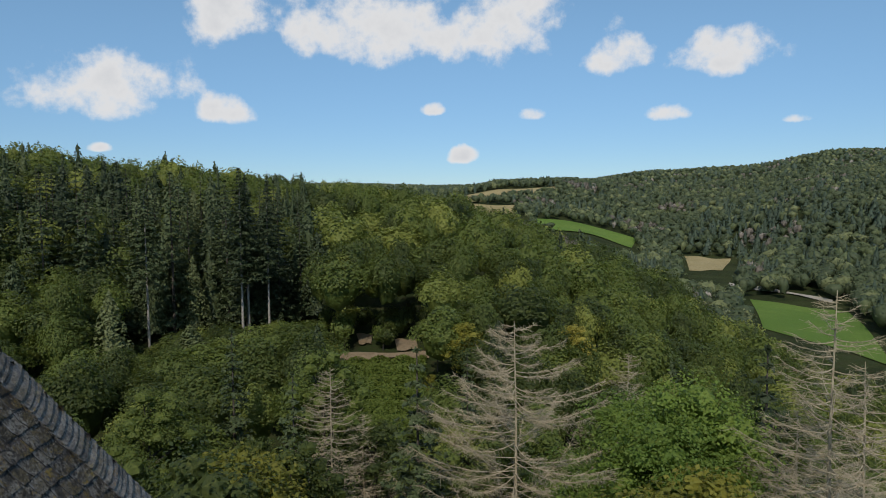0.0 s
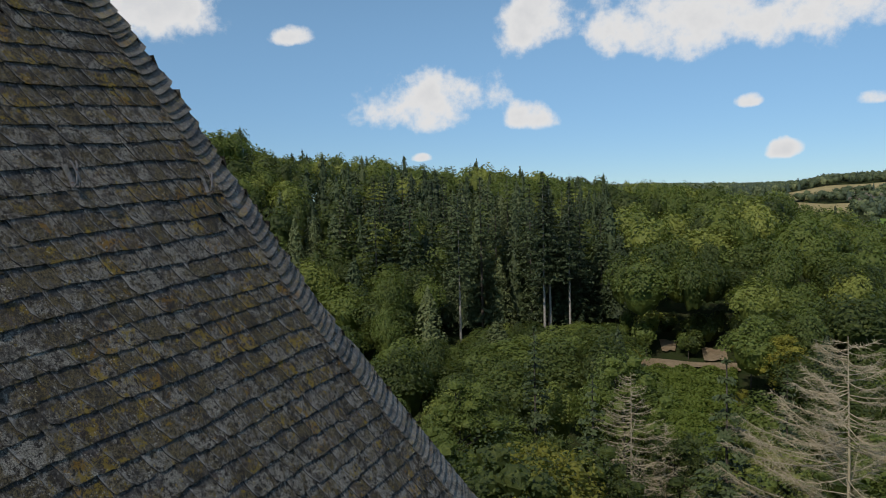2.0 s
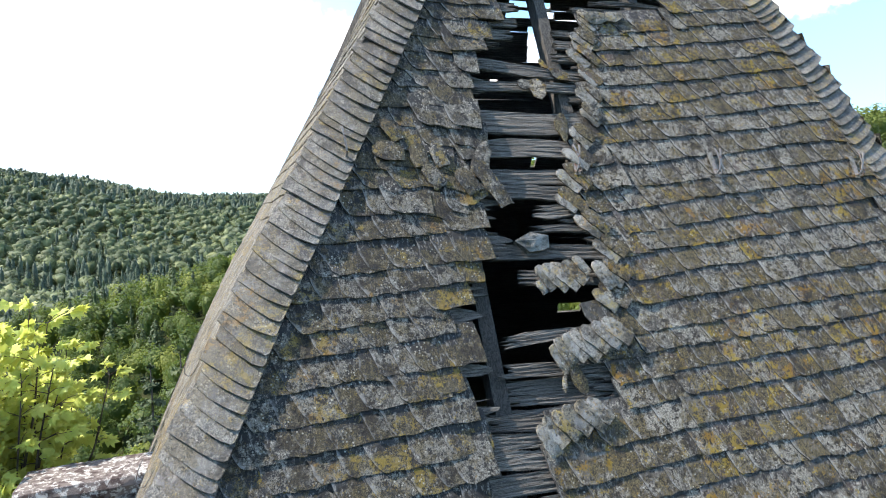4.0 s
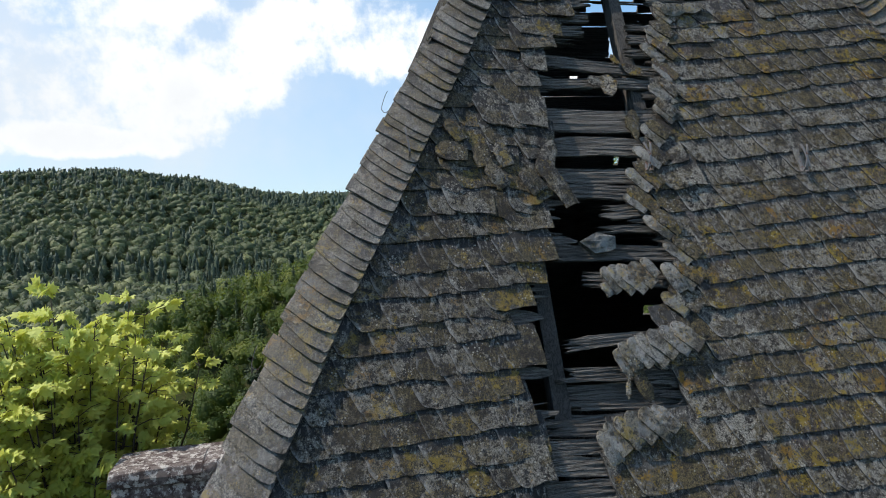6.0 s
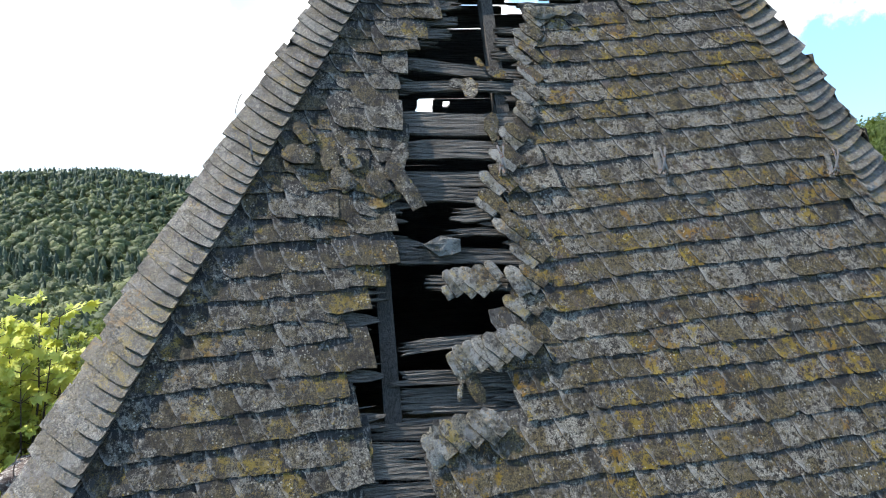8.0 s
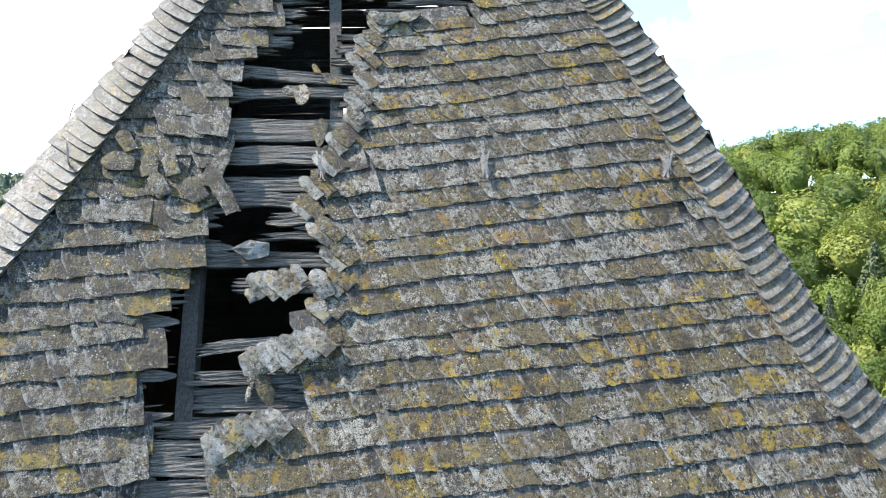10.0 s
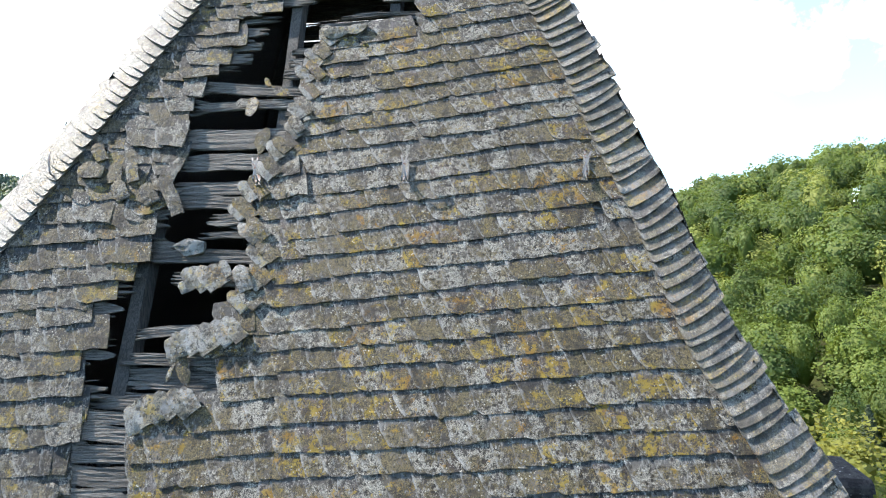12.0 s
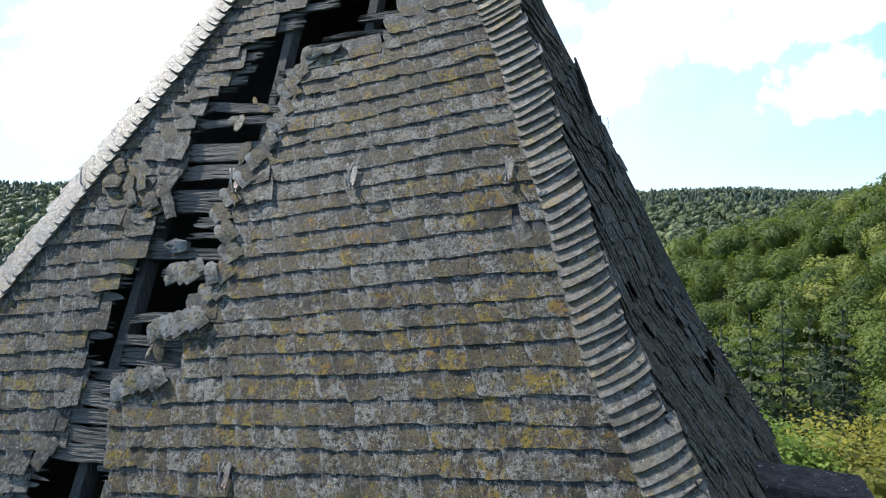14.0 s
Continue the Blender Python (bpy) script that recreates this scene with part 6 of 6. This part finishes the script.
# the clump that hangs over the middle gap
for k, (u, v, long, wide, turn) in enumerate(((-1.505, -0.69, 0.15, 0.08, 118), (-1.45, -0.60, 0.25, 0.14, 122), (-1.37, -0.60, 0.30, 0.16, 130), (-1.28, -0.60, 0.30, 0.16, 134), (-1.19, -0.57, 0.27, 0.15, 132), (-1.12, -0.51, 0.18, 0.10, 126), (-0.93, -0.62, 0.29, 0.15, 116))):
    torn_slate(u, v, 0.03 + 0.007 * k, long, wide, turn, "pale lichened slate hanging over the gap", LOOSE, 8)
# the overhanging ragged corner below it
for k, (u, v, long, wide, turn) in enumerate(((-1.49, -1.29, 0.25, 0.13, 112), (-1.43, -1.26, 0.28, 0.14, 120), (-1.34, -1.23, 0.29, 0.15, 126), (-1.25, -1.21, 0.30, 0.15, 131), (-1.15, -1.18, 0.31, 0.16, 134), (-1.04, -1.15, 0.31, 0.16, 135), (-0.94, -1.12, 0.30, 0.16, 135))):
    torn_slate(u, v, 0.05 + 0.006 * k, long, wide, turn, "pale lichened slate at the overhanging corner", LOOSE, 9)
torn_slate(-1.375, -1.47, 0.04, 0.30, 0.13, 292, "long slate dangling below the ragged corner", SLATE, 0, 4)
loose_slate(-1.48, -1.50, 0.03, 0.06, 0.20, -16, -4, 0, "thin splinter of slate hanging down", 0.01, 6, 0.7)
for k, (u, v, long, wide, turn) in enumerate(((-1.73, -1.92, 0.26, 0.15, 112), (-1.66, -1.86, 0.28, 0.15, 122), (-1.56, -1.83, 0.30, 0.15, 130), (-1.46, -1.80, 0.30, 0.15, 133), (-1.35, -1.78, 0.30, 0.15, 135), (-1.26, -1.75, 0.26, 0.13, 130))):
    torn_slate(u, v, 0.04 + 0.005 * k, long, wide, turn, "bleached slate at the lower edge of the hole", LOOSE, 7)
# tumbled slates on the near side of the hole
for u, v, long, wide, turn in ((-1.80, 0.60, 0.26, 0.15, 70), (-1.84, 0.42, 0.28, 0.16, 118), (-2.22, 0.60, 0.24, 0.14, 105), (-2.40, 0.60, 0.22, 0.16, 98), (-2.66, 0.64, 0.28, 0.2, 176), (-1.74, 0.24, 0.30, 0.15, 115), (-2.3, 0.38, 0.26, 0.15, 122), (-2.62, 0.86, 0.22, 0.14, 120), (-2.0, 0.32, 0.26, 0.17, 122)):
    torn_slate(u, v, 0.055 + 0.012 * g.random(), long, wide, turn, "slipped grey slate lying askew", DIM_BLUE_SLATE, g.normal(0, 5))
torn_slate(-2.36, -2.62, 0.05, 0.34, 0.2, 62, "slipped slate at the lower gap", DIM_BLUE_SLATE)
# the ends of the courses beside the hole: bleached tongues that point up into it
v = -0.95
while v < 2.1:
    u = float(hole_right(v + 0.1))
    for k in range(2):
        torn_slate(u + 0.03 + 0.09 * k + g.normal(0, 0.02), v + 0.11 + 0.05 * k, 0.045 + 0.006 * k, g.uniform(0.24, 0.3), g.uniform(0.12, 0.15), g.uniform(124, 140), "lichened slate at the torn edge of the hole", SLATE if k else LOOSE, 6)
    v += 0.232


# walls that abut the tower
def masonry(name, x0, x1, y0, y1, z0, tops, label, cap=0.16, material=None):
    """A wall with rough coping stones on it."""
    w = thing(name, Matrix.Translation(((x0 + x1) / 2, (y0 + y1) / 2, z0)), label, "wall", kind="structure")
    g = np.random.default_rng(int(abs(y0) * 100))

    def block(nm, a, b, c, d, zl, zh_a, zh_b, bulge=0.012):
        bm = bmesh.new()
        n = 7
        ys = np.linspace(c, d, n)
        rows = []
        for y in ys:
            t = (y - c) / (d - c)
            zh = zh_a + (zh_b - zh_a) * t
            e = [(a, zl), (b, zl), (b + bulge, (zl + zh) / 2), (b - 0.02, zh - 0.02), (b - 0.06, zh), (a + 0.06, zh), (a, zh - 0.03)]
            rows.append([bm.verts.new((px + g.normal(0, 0.008), y + g.normal(0, 0.006), pz + g.normal(0, 0.006))) for px, pz in e])
        m = len(rows[0])
        for p, q in zip(rows[:-1], rows[1:]):
            for i in range(m):
                bm.faces.new((p[i], p[(i + 1) % m], q[(i + 1) % m], q[i]))
        bm.faces.new(rows[0])
        bm.faces.new(rows[-1][::-1])
        bmesh.ops.recalc_face_normals(bm, faces=bm.faces)
        put_part(nm, bm_mesh(nm, bm, material or STONE), w)

    za, zb = tops
    block("coping_stone", x0 - 0.04, x1 + 0.05, y0 - 0.03, y1, za - cap if za < zb else zb - cap, za, zb)
    low = min(za, zb) - cap
    k = 0
    while low > min(za, zb) - 1.6:
        tall = g.uniform(0.2, 0.3)
        block("stone", x0, x1 + g.normal(0, 0.015), y0, y1, low - tall + 0.012, low - 0.012, low - 0.012, 0.02)
        low -= tall
    block("wall_core", x0 + 0.02, x1 - 0.02, y0 + 0.02, y1, z0, low, low)
    return w


masonry("wall_west", -9.15, -8.45, -2.35, -0.3, -2.0, (17.08, 17.2), "weathered masonry wall with white and maroon lichen")
masonry("wall_east", -9.0, -8.1, 8.0, 9.95, -2.0, (16.6, 16.42), "dark shaded masonry wall beside the tower roof", material=SHADED_STONE)


# the maple that reaches up beside the tower
def maple():
    g = np.random.default_rng(41)
    foot = np.array([-11.6, -3.7])
    z0 = float(ground_height(foot[0], foot[1]))
    t = thing("maple_tree", Matrix.Translation((*foot, z0)), "young maple with bright backlit yellow-green leaves", "tree")
    eye = np.array([0.08, 0.456, 20.0])

    def at(az, el, d):
        a, e = radians(az), radians(el)
        return eye + d * np.array([-math.sin(a) * math.cos(e), math.cos(a) * math.cos(e), math.sin(e)])

    crotch = np.array([foot[0], foot[1], 12.5])
    tips = [at(111.0, -4.8, 11.2), at(106.4, -6.0, 11.4), at(101.2, -11.3, 11.0), at(113.8, -6.5, 11.0), at(103.8, -9.0, 11.6), at(117.0, -6.0, 11.3), at(108.6, -7.6, 10.4)]
    for _ in range(64):
        tips.append(at(g.uniform(102.5, 121), g.uniform(-26, -9.5), g.uniform(9.9, 12.8)))
    for _ in range(30):
        tips.append(at(g.uniform(104, 119), g.uniform(-13, -6.2), g.uniform(10.2, 12.4)))
    stem = np.array([[foot[0], foot[1], z0 - 0.5], [foot[0] + 0.1, foot[1], 6.0], crotch])
    paths, radii = [stem], [np.array([0.22, 0.17, 0.12])]
    leaf_at, leaf_up = [], []
    for tip in tips:
        s = crotch + np.array([0, 0, g.uniform(-2.0, 1.2)])
        s[:2] = foot
        k = np.linspace(0, 1, 7)[:, None]
        path = s + (tip - s) * k + np.array([0, 0, 1.0]) * (-0.5 * k * (1 - k)) + g.normal(0, 0.03, (7, 3)) * k
        paths.append(path)
        radii.append(np.linspace(0.055, 0.006, 7))
        for f in np.linspace(0.5, 1.0, 10):
            p = np.array([np.interp(f, k[:, 0], path[:, i]) for i in range(3)])
            for side in range(3):
                a = g.uniform(0, 6.283)
                long = g.uniform(0.2, 0.62) * (1.25 - f * 0.6)
                end = p + np.array([math.cos(a), math.sin(a), g.uniform(0.05, 0.5)]) * long
                paths.append(np.array([p, (p + end) / 2 + [0, 0, 0.03], end]))
                radii.append(np.array([0.007, 0.005, 0.003]))
                for _ in range(6):
                    q = p + (end - p) * g.uniform(0.4, 1.05)
                    d = np.array([math.cos(a), math.sin(a), 0]) + g.normal(0, 0.9, 3) * [1, 1, 0.25]
                    leaf_at.append(q)
                    leaf_up.append(d / np.linalg.norm(d))
    tv, tq = tubes(paths, radii, 5)
    put_part("trunk", mesh_of("trunk", tv, tq, BARK, True), t)
    at_, dirs = np.array(leaf_at), np.array(leaf_up)
    n = len(at_)
    shape = np.array([(0, 0), (-0.22, 0.06), (-0.46, 0.30), (-0.24, 0.40), (-0.42, 0.72), (-0.14, 0.66), (0, 1.0), (0.14, 0.66), (0.42, 0.72), (0.24, 0.40), (0.46, 0.30), (0.22, 0.06)])
    nor = np.array([0.6, -0.65, 0.5]) + g.normal(0, 0.4, (n, 3))
    nor -= dirs * (nor * dirs).sum(1)[:, None]
    nor /= np.linalg.norm(nor, axis=1)[:, None]
    sidew = np.cross(dirs, nor)
    size = g.uniform(0.13, 0.24, n)
    droop = -0.22 * (shape[:, 0] ** 2 * 2.0 + shape[:, 1] ** 2 * 0.6)
    verts = at_[:, None] + size[:, None, None] * (shape[None, :, :1] * sidew[:, None] + shape[None, :, 1:] * dirs[:, None] + droop[None, :, None] * nor[:, None])
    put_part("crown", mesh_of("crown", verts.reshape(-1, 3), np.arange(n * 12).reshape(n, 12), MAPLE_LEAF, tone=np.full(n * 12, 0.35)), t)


maple()


def maple_copy_tree():
    """A broad green maple below the east wall."""
    g = np.random.default_rng(43)
    base_xy = (-22.6, 10.6)
    z0 = float(ground_height(*base_xy))
    top = EYE_Z - math.tan(radians(12.9)) * 23.7
    v, q, lump_c = broad_crown(g, top - z0, 3.6, (top - z0) * 0.35, 70, 30000, 0.11)
    tv, tq = limbs_to(g, top - z0, (top - z0) * 0.35, lump_c[:16], 0.3)
    t = thing("maple_tree", Matrix.Translation((*base_xy, z0)), "green maple in full leaf below the wall", "tree")
    for nm, me in (("trunk", mesh_of("trunk", tv, tq, BARK, True)), ("crown", mesh_of("crown", v, q, BRIGHT_LEAF, tone=np.full(len(v), 0.2)))):
        ob = new(nm, me)
        ob.parent = t


maple_copy_tree()

# ---- single slates round the hole ----
for me, m in near:
    put_part("slate", me, roof, m)
